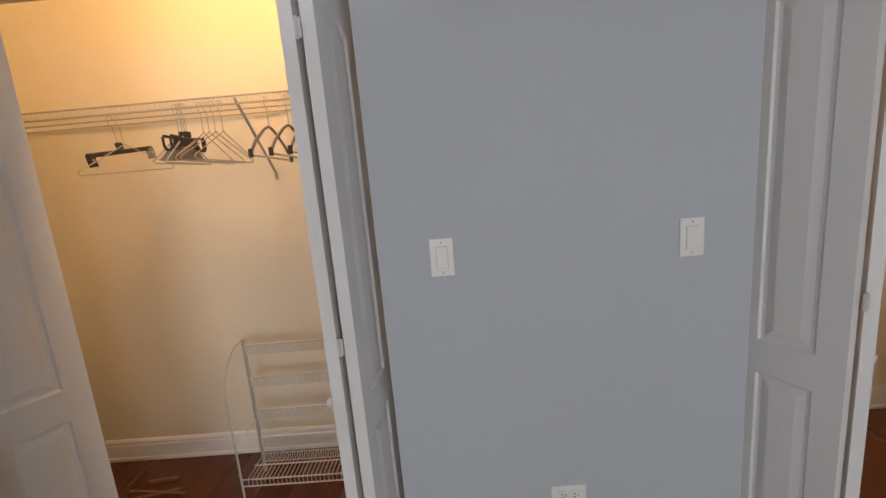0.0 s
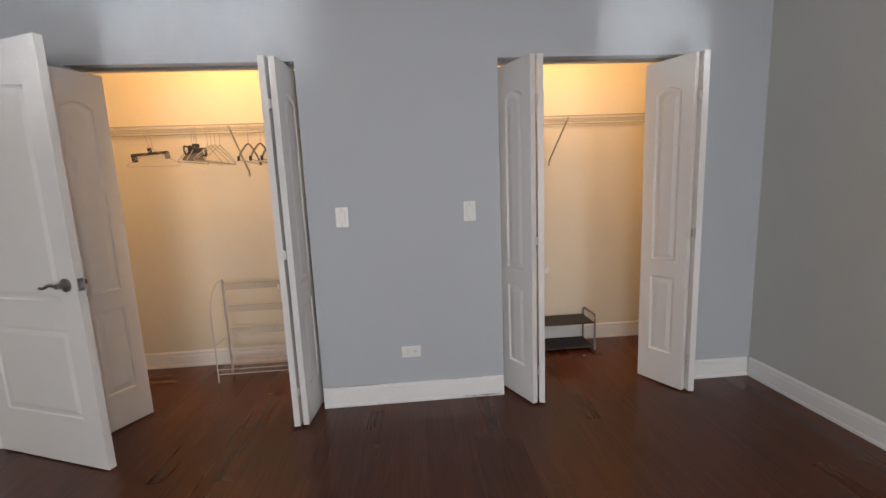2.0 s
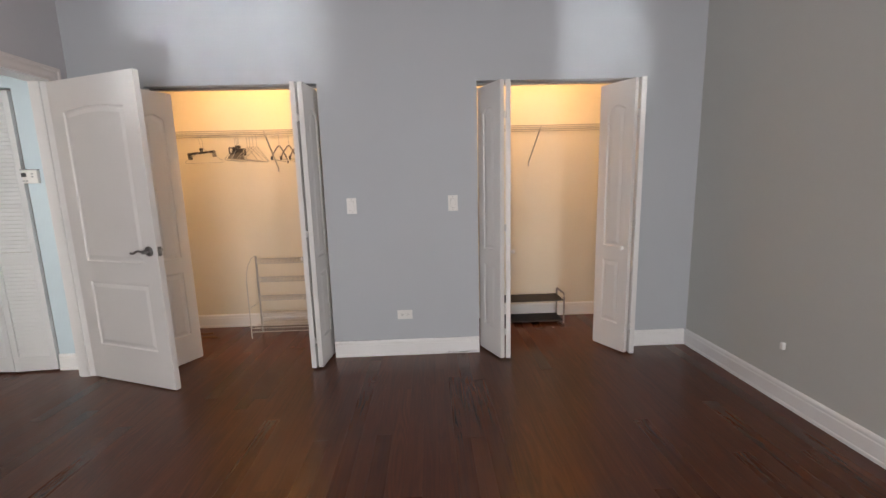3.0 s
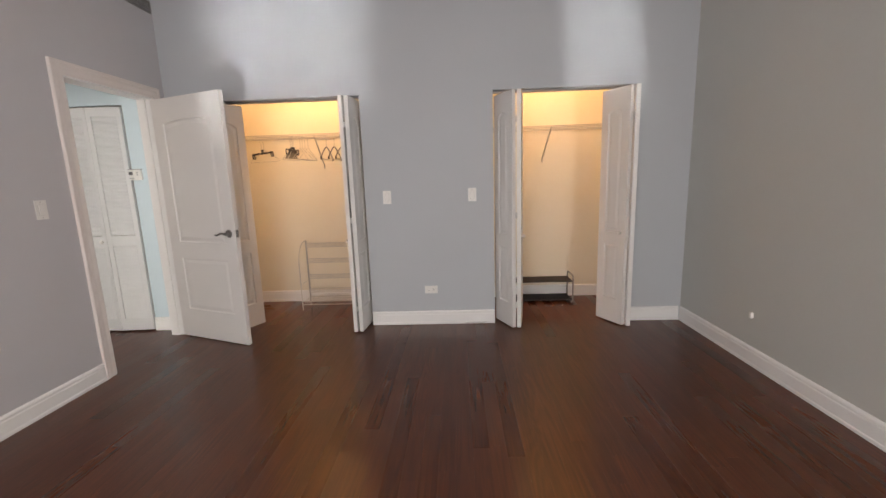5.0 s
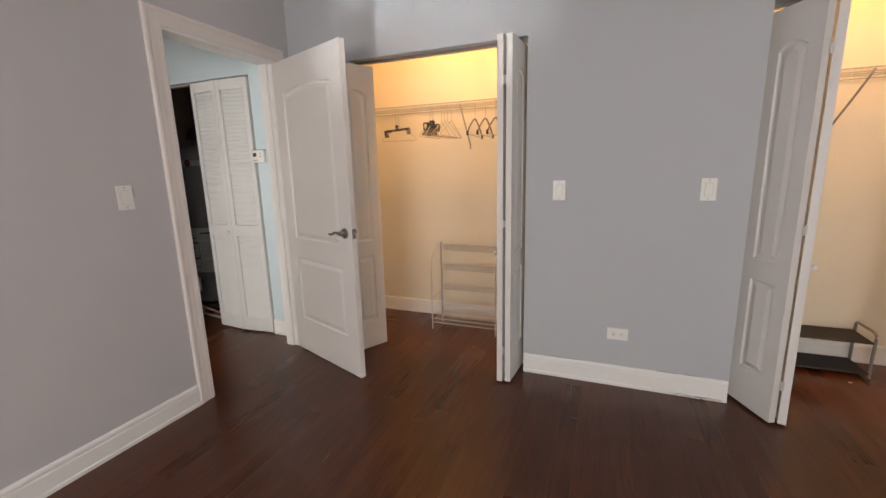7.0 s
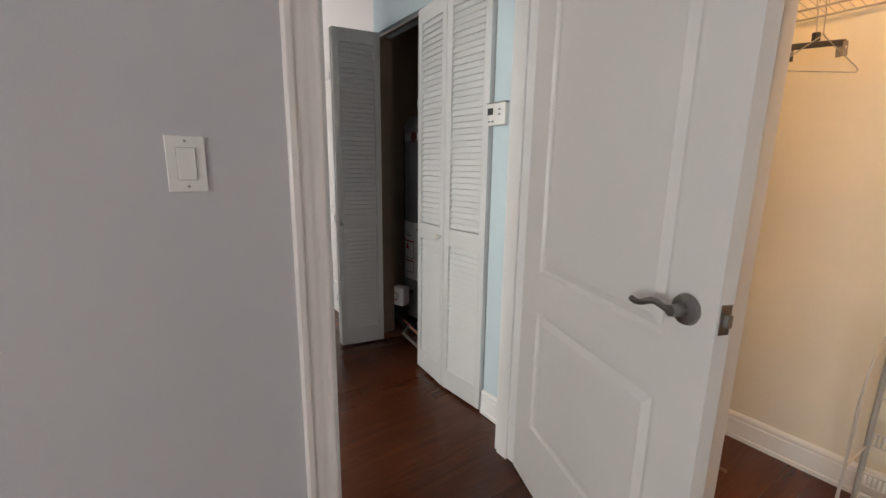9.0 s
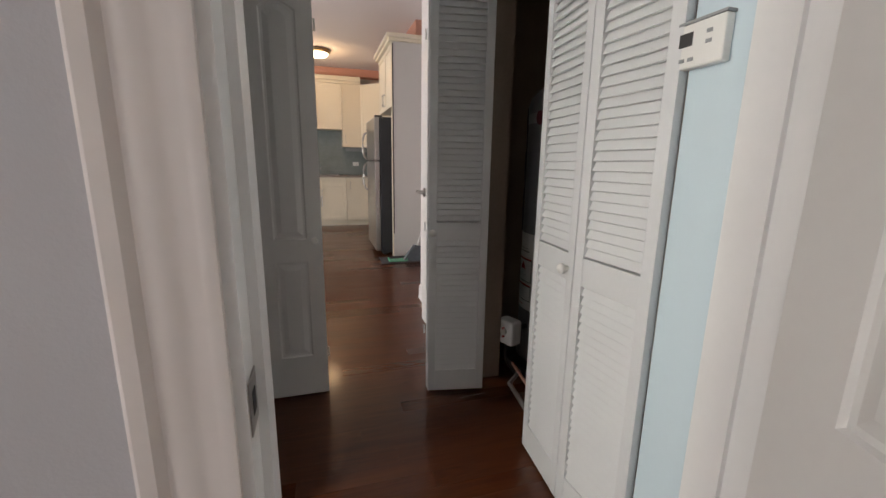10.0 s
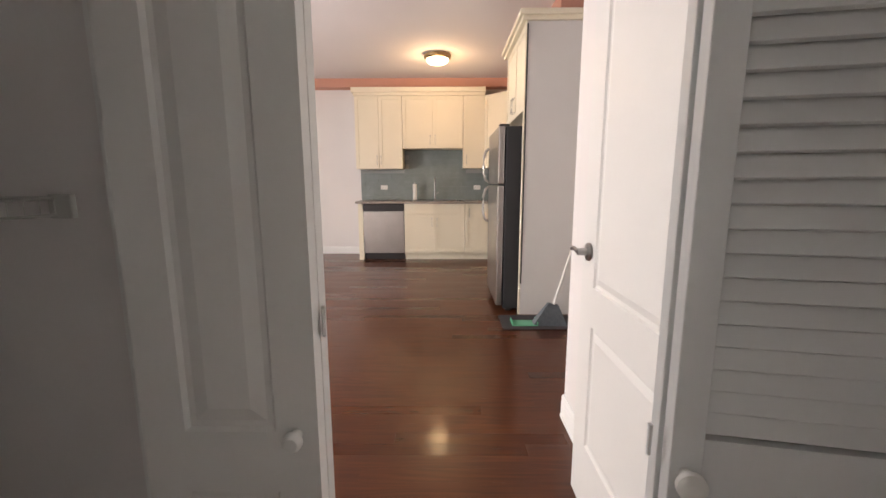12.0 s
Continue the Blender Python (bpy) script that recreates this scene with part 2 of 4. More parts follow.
M_FLOOR = wood_floor()
M_GLASS = bpy.data.materials.new("window_glass")
M_GLASS.use_nodes = True
gb = M_GLASS.node_tree.nodes["Principled BSDF"]
gb.inputs["Transmission Weight"].default_value, gb.inputs["Roughness"].default_value, gb.inputs["IOR"].default_value = 1.0, 0.0, 1.45


# ---- building helpers ----
def mesh_of(name, bm, material, smooth=False):
    me = bpy.data.meshes.new(name)
    bmesh.ops.recalc_face_normals(bm, faces=bm.faces)
    bm.to_mesh(me)
    bm.free()
    me.materials.append(material)
    if smooth:
        for p in me.polygons:
            p.use_smooth = True
        me.set_sharp_from_angle(angle=radians(40))
    return me


def part(name, bm, material, parent=None, label="", m=None, smooth=False, kind=""):
    me = bm if isinstance(bm, bpy.types.Mesh) else mesh_of(name, bm, material, smooth)
    ob = new(name, me)
    ob.parent = parent
    if m is not None:
        ob.matrix_local = m
    return tagged(ob, label=label, kind=kind)


def thing(name, m, label, category, group=""):
    return_ob = new(name)
    return_ob.empty_display_size = 0.05
    return_ob.matrix_world = m
    return tagged(return_ob, label=label, category=category, group=group)


def structure(name, bm, material, label="", smooth=False):
    ob = new(name, mesh_of(name, bm, material, smooth))
    return tagged(ob, label=label, kind="structure")


def box(bm, x0, x1, y0, y1, z0, z1, bevel=0.0):
    v = [bm.verts.new((x, y, z)) for x in (x0, x1) for y in (y0, y1) for z in (z0, z1)]
    f = [bm.faces.new([v[i] for i in q]) for q in ((0, 1, 3, 2), (4, 6, 7, 5), (0, 4, 5, 1), (2, 3, 7, 6), (0, 2, 6, 4), (1, 5, 7, 3))]
    if bevel:
        edges = list({e for fa in f for e in fa.edges})
        bmesh.ops.bevel(bm, geom=edges, offset=bevel, segments=2, affect="EDGES", profile=0.5)
    return bm


def boxes(rows, bevel=0.0):
    bm = bmesh.new()
    for r in rows:
        box(bm, *r, bevel=bevel)
    return bm


def rod(bm, points, r, sides=8, cap=True):
    """A round bar through the points."""
    pts = [Vector(p) for p in points]
    rings = []
    for i, p in enumerate(pts):
        a = pts[max(i - 1, 0)]
        b = pts[min(i + 1, len(pts) - 1)]
        d = (b - a).normalized()
        side = d.cross(Vector((0, 0, 1)))
        if side.length < 0.1:
            side = d.cross(Vector((0, 1, 0)))
        side.normalize()
        up = side.cross(d)
        rings.append([bm.verts.new(p + r * (math.cos(t) * side + math.sin(t) * up)) for t in (2 * math.pi * k / sides for k in range(sides))])
    for a, b in zip(rings, rings[1:]):
        for k in range(sides):
            bm.faces.new((a[k], a[(k + 1) % sides], b[(k + 1) % sides], b[k]))
    if cap:
        bm.faces.new(rings[0][::-1])
        bm.faces.new(rings[-1])
    return bm


def lathe(bm, profile, sides=24, m=None):
    """Turns (radius, height) pairs about z."""
    rings = []
    for r, z in profile:
        if r < 1e-5:
            rings.append([bm.verts.new((0, 0, z))])
        else:
            rings.append([bm.verts.new((r * math.cos(2 * math.pi * k / sides), r * math.sin(2 * math.pi * k / sides), z)) for k in range(sides)])
    for a, b in zip(rings, rings[1:]):
        for k in range(sides):
            q = (k + 1) % sides
            if len(a) == 1 and len(b) > 1:
                bm.faces.new((a[0], b[k], b[q]))
            elif len(b) == 1 and len(a) > 1:
                bm.faces.new((a[k], a[q], b[0]))
            elif len(a) > 1:
                bm.faces.new((a[k], a[q], b[q], b[k]))
    if m is not None:
        bmesh.ops.transform(bm, matrix=m, verts=list({v for ring in rings for v in ring}))
    return bm


# ---- the large structure ----
CEIL = 2.90
HEAD = 2.045


def wall(name, rows, material, label):
    return structure(name, boxes(rows), material, label)


O1, O2 = (-0.087, 1.109), (2.245, 3.43)
wall("wall_closets", [(-0.59, O1[0], 1.97, 2.09, 0, CEIL), (O1[0], O1[1], 1.97, 2.09, HEAD, CEIL), (O1[1], O2[0], 1.97, 2.09, 0, CEIL),
                      (O2[0], O2[1], 1.97, 2.09, HEAD, CEIL), (O2[1], 3.91, 1.97, 2.09, 0, CEIL)], M_WALL, "grey-blue painted bedroom wall with two closet openings")
DY0, DY1, DTOP = 1.04, 1.815, 2.062
wall("wall_doorway", [(-0.71, -0.59, -3.0, DY0, 0, CEIL), (-0.71, -0.59, DY0, DY1, DTOP, CEIL), (-0.71, -0.59, DY1, 2.09, 0, CEIL)], M_WALLW, "grey-blue painted bedroom wall with the doorway to the hall")
wall("wall_east", [(3.91, 4.03, -3.12, 2.91, 0, CEIL)], M_WALLC, "plain grey painted bedroom wall")
WIN = [(0.45, 1.60, 0.70, 1.78), (3.15, 3.80, 0.70, 1.78)]
wall("wall_south", [(-0.71, WIN[0][0], -3.12, -3.0, 0, CEIL), (WIN[0][1], WIN[1][0], -3.12, -3.0, 0, CEIL), (WIN[1][1], 3.91, -3.12, -3.0, 0, CEIL)]
     + [(a, b, -3.12, -3.0, 0, c) for a, b, c, d in WIN] + [(a, b, -3.12, -3.0, d, CEIL) for a, b, c, d in WIN], M_WALL, "grey-blue painted bedroom wall with two windows")
# closets
wall("wall_closet_back", [(-0.71, 3.91, 2.79, 2.91, 0, CEIL), (1.62, 1.72, 2.09, 2.79, 0, CEIL)], M_CLOSET, "cream painted closet back wall and partition")
wall("wall_closet_lining", [(-0.708, -0.695, 2.098, 2.79, 0, CEIL), (3.895, 3.907, 2.09, 2.79, 0, CEIL)]
     + [(a, b, 2.09, 2.098, 0, CEIL) for a, b in ((-0.708, O1[0]), (O1[1], 1.62), (1.72, O2[0]), (O2[1], 3.895))]
     + [(O1[0], O1[1], 2.09, 2.098, HEAD, CEIL), (O2[0], O2[1], 2.09, 2.098, HEAD, CEIL)], M_CLOSET, "cream painted closet inside walls")
# hall north wall with the heater closet
HX0, HX1 = -2.125, -0.955
HY = 1.94
wall("wall_hall_north", [(HX1, -0.71, HY, 2.06, 0, CEIL), (HX0, HX1, HY, 2.06, 2.045, CEIL)], M_HALL, "light blue-grey hall wall, tinted with blue daylight, with the heater closet opening")
wall("wall_hall_end", [(-3.575, HX0, HY + 0.025, 2.06, 0, CEIL)], M_KIT, "off-white wall end towards the kitchen")
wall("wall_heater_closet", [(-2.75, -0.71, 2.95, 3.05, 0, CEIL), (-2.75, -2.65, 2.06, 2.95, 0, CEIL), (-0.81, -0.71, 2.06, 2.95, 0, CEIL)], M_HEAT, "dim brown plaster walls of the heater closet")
wall("wall_kitchen_return", [(-3.575, -3.475, 2.06, 2.95, 0, CEIL)], M_KIT, "off-white wall return beside the kitchen")
wall("wall_kitchen_north", [(-8.65, -2.75, 2.95, 3.05, 0, CEIL)], M_KIT, "off-white kitchen wall")
wall("wall_kitchen_west", [(-8.77, -8.65, -3.12, 3.05, 0, CEIL)], M_KIT, "off-white kitchen wall behind the sink cabinets")
LW = (-5.6, -3.2, 0.7, 2.1)
wall("wall_living_south", [(-8.65, LW[0], -3.12, -3.0, 0, CEIL), (LW[1], -0.71, -3.12, -3.0, 0, CEIL), (LW[0], LW[1], -3.12, -3.0, 0, LW[2]), (LW[0], LW[1], -3.12, -3.0, LW[3], CEIL)],
     M_KIT, "off-white living room wall with a window")
# hall south side: bathroom doorway and linen closet
SY0, SY1 = 0.80, 0.92
wall("wall_hall_south", [(-1.70, -1.485, SY0, SY1, 0, CEIL), (-2.25, -1.70, SY0, SY1, 2.045, CEIL), (-1.485, -0.71, SY0, SY1, 2.062, CEIL), (-2.40, -2.25, SY0, SY1, 0, CEIL), (-0.78, -0.71, SY0, SY1, 0, CEIL)],
     M_WALLC, "pale grey hall wall beside the bathroom and linen closet")
wall("wall_bathroom", [(-1.60, -1.50, -1.6, SY0, 0, CEIL), (-1.60, -0.71, -1.7, -1.6, 0, CEIL)], M_BATH, "off-white bathroom wall in bright light")
wall("wall_linen", [(-2.40, -2.30, 0.10, SY0, 0, CEIL), (-2.40, -1.60, 0.0, 0.10, 0, CEIL)], M_KIT, "pale shaded walls of the linen closet")
wall("wall_living_east", [(-2.40, -2.30, -3.0, 0.0, 0, CEIL)], M_KIT, "off-white living room wall")

# thin strip over the jamb, its brown standing for the shade there
structure("jamb_shade_heater_closet", boxes([(HX0 - 0.001, HX0 + 0.004, 1.945, 2.07, 0, 2.045)]), M_HEAT, "brown strip on the heater closet jamb, coloured as its shade")
ceiling = structure("ceiling", boxes([(-8.77, 4.03, -3.12, 3.05, CEIL, CEIL + 0.12)]), M_CEIL, "white painted ceiling")
structure("subfloor", boxes([(-8.77, 4.03, -3.12, 3.05, -0.20, -0.016)]), M_SUB, "dark base under the floorboards")
structure("ground", boxes([(-400, 400, -400, 400, -0.6, -0.5)]), M_GROUND, "pale paved ground outside")

# soffit in salmon paint above the cabinets
structure("soffit", boxes([(-8.65, -8.45, -3.0, 2.95, 2.765, CEIL), (-8.45, -5.45, 2.35, 2.95, 2.70, CEIL)]), M_SALMON, "salmon painted soffit above the kitchen cabinets")


def window(name, x0, x1, z0, z1, label):
    w = thing(name, pose((x0 + x1) / 2, -3.06, z0), label, "window")
    hw, h = (x1 - x0) / 2, z1 - z0
    t = 0.045
    part("window_frame", boxes([(-hw, -hw + t, -0.03, 0.03, 0, h), (hw - t, hw, -0.03, 0.03, 0, h), (-hw + t, hw - t, -0.03, 0.03, 0, t), (-hw + t, hw - t, -0.03, 0.03, h - t, h),
                                (-hw + t, hw - t, -0.02, 0.02, h / 2 - 0.02, h / 2 + 0.02)], 0.002), M_TRIM, w)
    part("window_sill", boxes([(-hw - 0.04, hw + 0.04, 0.032, 0.12, -0.03, -0.002)], 0.004), M_TRIM, w)
    for i, (a, b) in enumerate(((t, h / 2 - 0.02), (h / 2 + 0.02, h - t))):
        p = part("pane", boxes([(-hw + t, hw - t, -0.004, 0.0, a, b)]), M_GLASS, w)
        p.visible_shadow = False
    tagged(w, kind="structure")


window("window_1", *WIN[0], "white-framed bedroom sash window with a sill")
window("window_2", *WIN[1], "narrow white-framed bedroom sash window with a sill")
window("window_3", *LW, "wide white-framed living room window")


def skirting(name, runs, material=M_TRIM, h=0.125, t=0.015):
    """Baseboards: each run is a start, an end, and the room lies to its left."""
    prof = [(0, 0), (t + 0.004, 0), (t + 0.004, 0.018), (t, 0.022), (t, h - 0.034), (t - 0.003, h - 0.030), (t - 0.003, h - 0.022), (t, h - 0.018), (t - 0.002, h - 0.008), (t - 0.009, h), (0, h)]
    bm = bmesh.new()
    for a, b in runs:
        a, b = Vector((*a, 0)), Vector((*b, 0))
        d = (b - a).normalized()
        n = Vector((-d.y, d.x, 0))
        ra = [bm.verts.new(a + n * (o + 0.001) + Vector((0, 0, z + 0.001))) for o, z in prof]
        rb = [bm.verts.new(b + n * (o + 0.001) + Vector((0, 0, z + 0.001))) for o, z in prof]
        for k in range(len(prof)):
            q = (k + 1) % len(prof)
            bm.faces.new((ra[k], ra[q], rb[q], rb[k]))
        bm.faces.new(ra[::-1])
        bm.faces.new(rb)
    return structure(name, bm, material, "white painted baseboard with a moulded top")


skirting("baseboard_bedroom", [((O2[0] - 0.004, 1.97), (O1[1] + 0.004, 1.97)), ((3.89, 1.97), (O2[1] + 0.004, 1.97)), ((O1[0] - 0.004, 1.97), (-0.574, 1.97)),
                               ((3.91, -2.98), (3.91, 1.952)), ((-0.59, 0.951), (-0.59, -2.98)), ((-0.57, -3.0), (3.89, -3.0))])
base = bpy.data.objects["baseboard_bedroom"]
rng = random.Random(3)
for k in range(14):
    # chips and scrapes along the foot of the baseboard between the closets
    x, w = 1.86 + 0.36 * rng.random() ** 0.7, rng.uniform(0.004, 0.022)
    z = rng.uniform(0.002, 0.014)
    part("scuff", boxes([(x - w, x + w, 1.9500, 1.9505, z, z + rng.uniform(0.0015, 0.005))]), M_SCUFF, base, "dark chipped paint")
for x0, x1 in ((1.14, 1.22), (1.25, 1.47), (1.90, 1.99), (2.02, 2.10)):
    part("joint_crack", boxes([(x0, x1, 1.9660, 1.9692, 0.1261, 0.1267)]), M_SCUFF, base, "dark open joint above the baseboard")
skirting("baseboard_closets", [((1.60, 2.79), (-0.675, 2.79)), ((3.875, 2.79), (1.74, 2.79)), ((-0.695, 2.77), (-0.695, 2.10)), ((1.62, 2.10), (1.62, 2.77)),
                               ((1.72, 2.77), (1.72, 2.10)), ((3.895, 2.10), (3.895, 2.77))])
skirting("baseboard_hall", [((-0.735, HY), (HX1 + 0.003, HY)), ((HX0 - 0.003, HY + 0.025), (-3.575, HY + 0.025)), ((-3.575, 1.985), (-3.575, 2.93)), ((-2.30, 0.12), (-2.30, 0.79)),
                            ((-1.555, SY1), (-1.693, SY1))])
skirting("baseboard_kitchen", [((-8.65, -0.17), (-8.65, -2.98)), ((-8.63, -3.0), (-2.42, -3.0)), ((-2.40, -2.98), (-2.40, 0.92))])

CAS = [(0.0, 0.0), (0.0, 0.011), (0.012, 0.013), (0.020, 0.009), (0.034, 0.011), (0.050, 0.015), (0.060, 0.012), (0.068, 0.019), (0.082, 0.019), (0.087, 0.014), (0.087, 0.0)]


def casing(name, u0, u1, top, place, label="white moulded door casing", material=None):
    """A door casing round an opening; place(u, out, z) gives the point in the room."""
    bm = bmesh.new()
    rings = []
    for k in range(4):
        rings.append([bm.verts.new(place(*((u0 - o, d, 0.001), (u0 - o, d, top + o), (u1 + o, d, top + o), (u1 + o, d, 0.001))[k])) for o, d in CAS])
    for a, b in zip(rings, rings[1:]):
        for k in range(len(CAS)):
            q = (k + 1) % len(CAS)
            bm.faces.new((a[k], a[q], b[q], b[k]))
    bm.faces.new(rings[0])
    bm.faces.new(rings[-1])
    return structure(name, bm, material or M_TRIM, label, smooth=True)


casing("trim_bedroom_door", DY0, DY1, DTOP, lambda u, d, z: (-0.589 + d, u, z), "white moulded casing round the bedroom doorway", M_CASE)
casing("trim_bedroom_door_hall", DY0, DY1, DTOP, lambda u, d, z: (-0.711 - d, u, z), "white moulded casing on the hall side of the bedroom doorway")
casing("trim_bathroom_door", -1.475, -0.80, DTOP, lambda u, d, z: (u, SY1 + 0.001 + d, z), "white moulded casing round the bathroom doorway, shade in its colour", M_TRIMG)
structure("jamb_bedroom_door", boxes([(-0.713, -0.587, DY0 - 0.001, DY0 + 0.012, 0, DTOP), (-0.713, -0.587, DY1 - 0.012, DY1 + 0.001, 0, DTOP), (-0.713, -0.587, DY0 + 0.012, DY1 - 0.012, DTOP - 0.012, DTOP + 0.001),
                                      (-0.69, -0.635, DY0 + 0.012, DY0 + 0.023, 0, DTOP - 0.012), (-0.69, -0.635, DY1 - 0.023, DY1 - 0.012, 0, DTOP - 0.012)]), M_TRIM, "white door jamb with stop")
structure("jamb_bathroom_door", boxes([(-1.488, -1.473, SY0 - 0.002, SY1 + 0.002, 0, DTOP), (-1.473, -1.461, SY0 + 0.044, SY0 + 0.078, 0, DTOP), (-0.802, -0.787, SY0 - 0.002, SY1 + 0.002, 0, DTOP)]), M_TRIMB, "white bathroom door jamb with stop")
structure("trim_linen_opening", boxes([(-1.712, -1.699, SY0 - 0.002, SY1 + 0.002, 0, 2.045), (-2.251, -2.238, SY0 - 0.002, SY1 + 0.002, 0, 2.045)]), M_TRIM, "white lining of the linen closet opening")
structure("trim_closet_tracks", boxes([(O1[0] + 0.002, O1[1] - 0.002, 2.03, 2.06, HEAD - 0.018, HEAD - 0.001), (O2[0] + 0.002, O2[1] - 0.002, 2.03, 2.06, HEAD - 0.018, HEAD - 0.001),
                                       (HX0 + 0.002, HX1 - 0.002, 1.96, 1.99, 2.027, 2.043)]), M_NICKEL, "grey metal door tracks under the closet headers")


# ---- doors ----
def panel_side(bm, w, h, y, sgn, panels):
    """One moulded face of a panel door; panels are (x0, x1, z0, z1, rise)."""
    n = 8

    def loop(p, d, depth):
        x0, x1, z0, z1, r = p
        pts = [(x0 + d, z0 + d), (x1 - d, z0 + d)]
        for k in range(n + 1):
            u = k / n
            pts.append((x1 - d - (x1 - x0 - 2 * d) * u, z1 - d + r * math.sin(math.pi * u)))
        return [bm.verts.new((x, y + sgn * depth, z)) for x, z in pts]

    def quad(a, b, c, d):
        bm.faces.new([bm.verts.new((x, y, z)) for x, z in (a, b, c, d)])

    x0, x1 = panels[0][0], panels[0][1]
    quad((0, 0), (x0, 0), (x0, h), (0, h))
    quad((x1, 0), (w, 0), (w, h), (x1, h))
    low = 0.0
    for i, p in enumerate(panels):
        quad((x0, low), (x1, low), (x1, p[2]), (x0, p[2]))
        nxt = panels[i + 1][2] if i + 1 < len(panels) else h
        mid = p[3] + p[4] + 0.005 if p[4] else p[3]
        if p[4]:
            for k in range(n):
                ua, ub = k / n, (k + 1) / n
                quad((x1 - (x1 - x0) * ua, p[3] + p[4] * math.sin(math.pi * ua)), (x1 - (x1 - x0) * ub, p[3] + p[4] * math.sin(math.pi * ub)),
                     (x1 - (x1 - x0) * ub, mid), (x1 - (x1 - x0) * ua, mid))
        low = mid
        rings = [loop(p, d, q) for d, q in ((0, 0), (0.006, 0.007), (0.016, 0.008), (0.040, 0.0015))]
        for a, b in zip(rings, rings[1:]):
            for k in range(len(a)):
                q = (k + 1) % len(a)
                bm.faces.new((a[k], a[q], b[q], b[k]))
        bm.faces.new(rings[-1])
    quad((x0, low), (x1, low), (x1, h), (x0, h))


def slab(w, h, t, panels):
    bm = bmesh.new()
    panel_side(bm, w, h, 0.0, 1, panels)
    panel_side(bm, w, h, t, -1, panels)
    for q in (((0, 0, 0), (0, t, 0), (0, t, h), (0, 0, h)), ((w, 0, 0), (w, t, 0), (w, t, h), (w, 0, h)), ((0, 0, 0), (w, 0, 0), (w, t, 0), (0, t, 0)), ((0, 0, h), (w, 0, h), (w, t, h), (0, t, h))):
        bm.faces.new([bm.verts.new(v) for v in q])
    bmesh.ops.remove_doubles(bm, verts=bm.verts, dist=0.0002)
    return bm


def along(a, b, z=0.0):
    """The pose at a whose x runs to b; y points left of that way."""
    return pose(a[0], a[1], z, 0, 0, math.degrees(math.atan2(b[1] - a[1], b[0] - a[0])))


def knob(parent, x, y, z, out, material=M_PLATE, r=0.016):
    m = pose(x, y, z, 90 if out < 0 else -90)
    bm = lathe(bmesh.new(), [(0, 0), (0.009, 0), (0.008, 0.010), (r, 0.018), (r, 0.026), (r * 0.7, 0.032), (0, 0.034)], 16, m)
    return part("knob", bm, material, parent, smooth=True)


LW1, LH, LT = 0.290, 2.000, 0.034
BIFOLD = slab(LW1, LH, LT, [(0.070, LW1 - 0.070, 0.21, 0.70, 0), (0.070, LW1 - 0.070, 0.81, 1.81, 0.032)])
BIFOLD = mesh_of("leaf", BIFOLD, M_DOOR)


def hinge_bm():
    bm = bmesh.new()
    rod(bm, [(0, 0, -0.026), (0, 0, 0.026)], 0.004, 8)
    box(bm, -0.009, -0.003, -0.001, 0.001, -0.022, 0.022)
    box(bm, 0.003, 0.009, -0.001, 0.001, -0.022, 0.022)
    return bm


HINGE = mesh_of("hinge", hinge_bm(), M_HINGE)


def bifold(name, leafs, knob_leaf, hinge_at, label, group):
    """A folded pair of closet door leaves; a leaf is (a, b): its front line, with its thickness to the left."""
    root = thing(name, pose(leafs[0][0][0], leafs[0][0][1], 0.012), label, "closet door", group)
    inv = root.matrix_world.inverted()
    for i, (a, b) in enumerate(leafs):
        lf = part("leaf", BIFOLD, M_DOOR, root, m=inv @ along(a, b, 0.012))
        if i == knob_leaf[0]:
            knob(lf, knob_leaf[1], 0.0, 0.807, -1)
    for z in (0.22, 1.0, 1.78):
        part("hinge", HINGE, M_NICKEL, root, m=inv @ pose(hinge_at[0], hinge_at[1], z, 0, 0, hinge_at[2]))
    return root


def shift(a, b, w=LW1):
    d = (Vector(b) - Vector(a)).normalized()
    return tuple(Vector(a) + d * w)


# closet 2, wall-side pair: leading leaf then jamb leaf
a = (3.195, 2.070)
bifold("closet_door", [(a, shift(a, (3.327, 1.815))), ((3.396, 1.790), shift((3.396, 1.790), (3.428, 2.075)))],
       (0, LW1 - 0.045), (3.356, 1.803, 10), "white two-panel bifold closet door, folded open, with a round white knob", "bifold closet doors")
a = (2.262, 2.060)
bifold("closet_door", [(a, shift(a, (2.380, 1.803))), ((2.456, 1.797), shift((2.456, 1.797), (2.514, 2.070)))],
       (1, 0.045), (2.417, 1.797, 0), "white two-panel bifold closet door, folded open against the jamb", "bifold closet doors")
a = (1.003, 2.050)
bifold("closet_door", [(a, shift(a, (0.983, 1.762))), ((1.064, 1.768), shift((1.064, 1.768), (1.094, 2.056)))],
       (0, LW1 - 0.045), (1.023, 1.760, 0), "white two-panel bifold closet door, folded open and seen edge-on", "bifold closet doors")
a = (-0.080, 2.075)
bifold("closet_door", [((-0.096, 1.806), shift((-0.096, 1.806), (0.036, 2.061))), ((-0.080, 2.075), shift((-0.080, 2.075), (-0.150, 1.795)))],
       (0, 0.045), (-0.128, 1.800, 0), "white two-panel bifold closet door, folded open behind the bedroom door", "bifold closet doors")

# bedroom door, open into the room
H_A, F_A = (-0.586, 1.790), (0.156, 1.512)
dw = (Vector(F_A) - Vector(H_A)).length
door = thing("door_1", along(H_A, F_A, 0.008), "white two-panel bedroom door, open, with a nickel lever handle", "door")
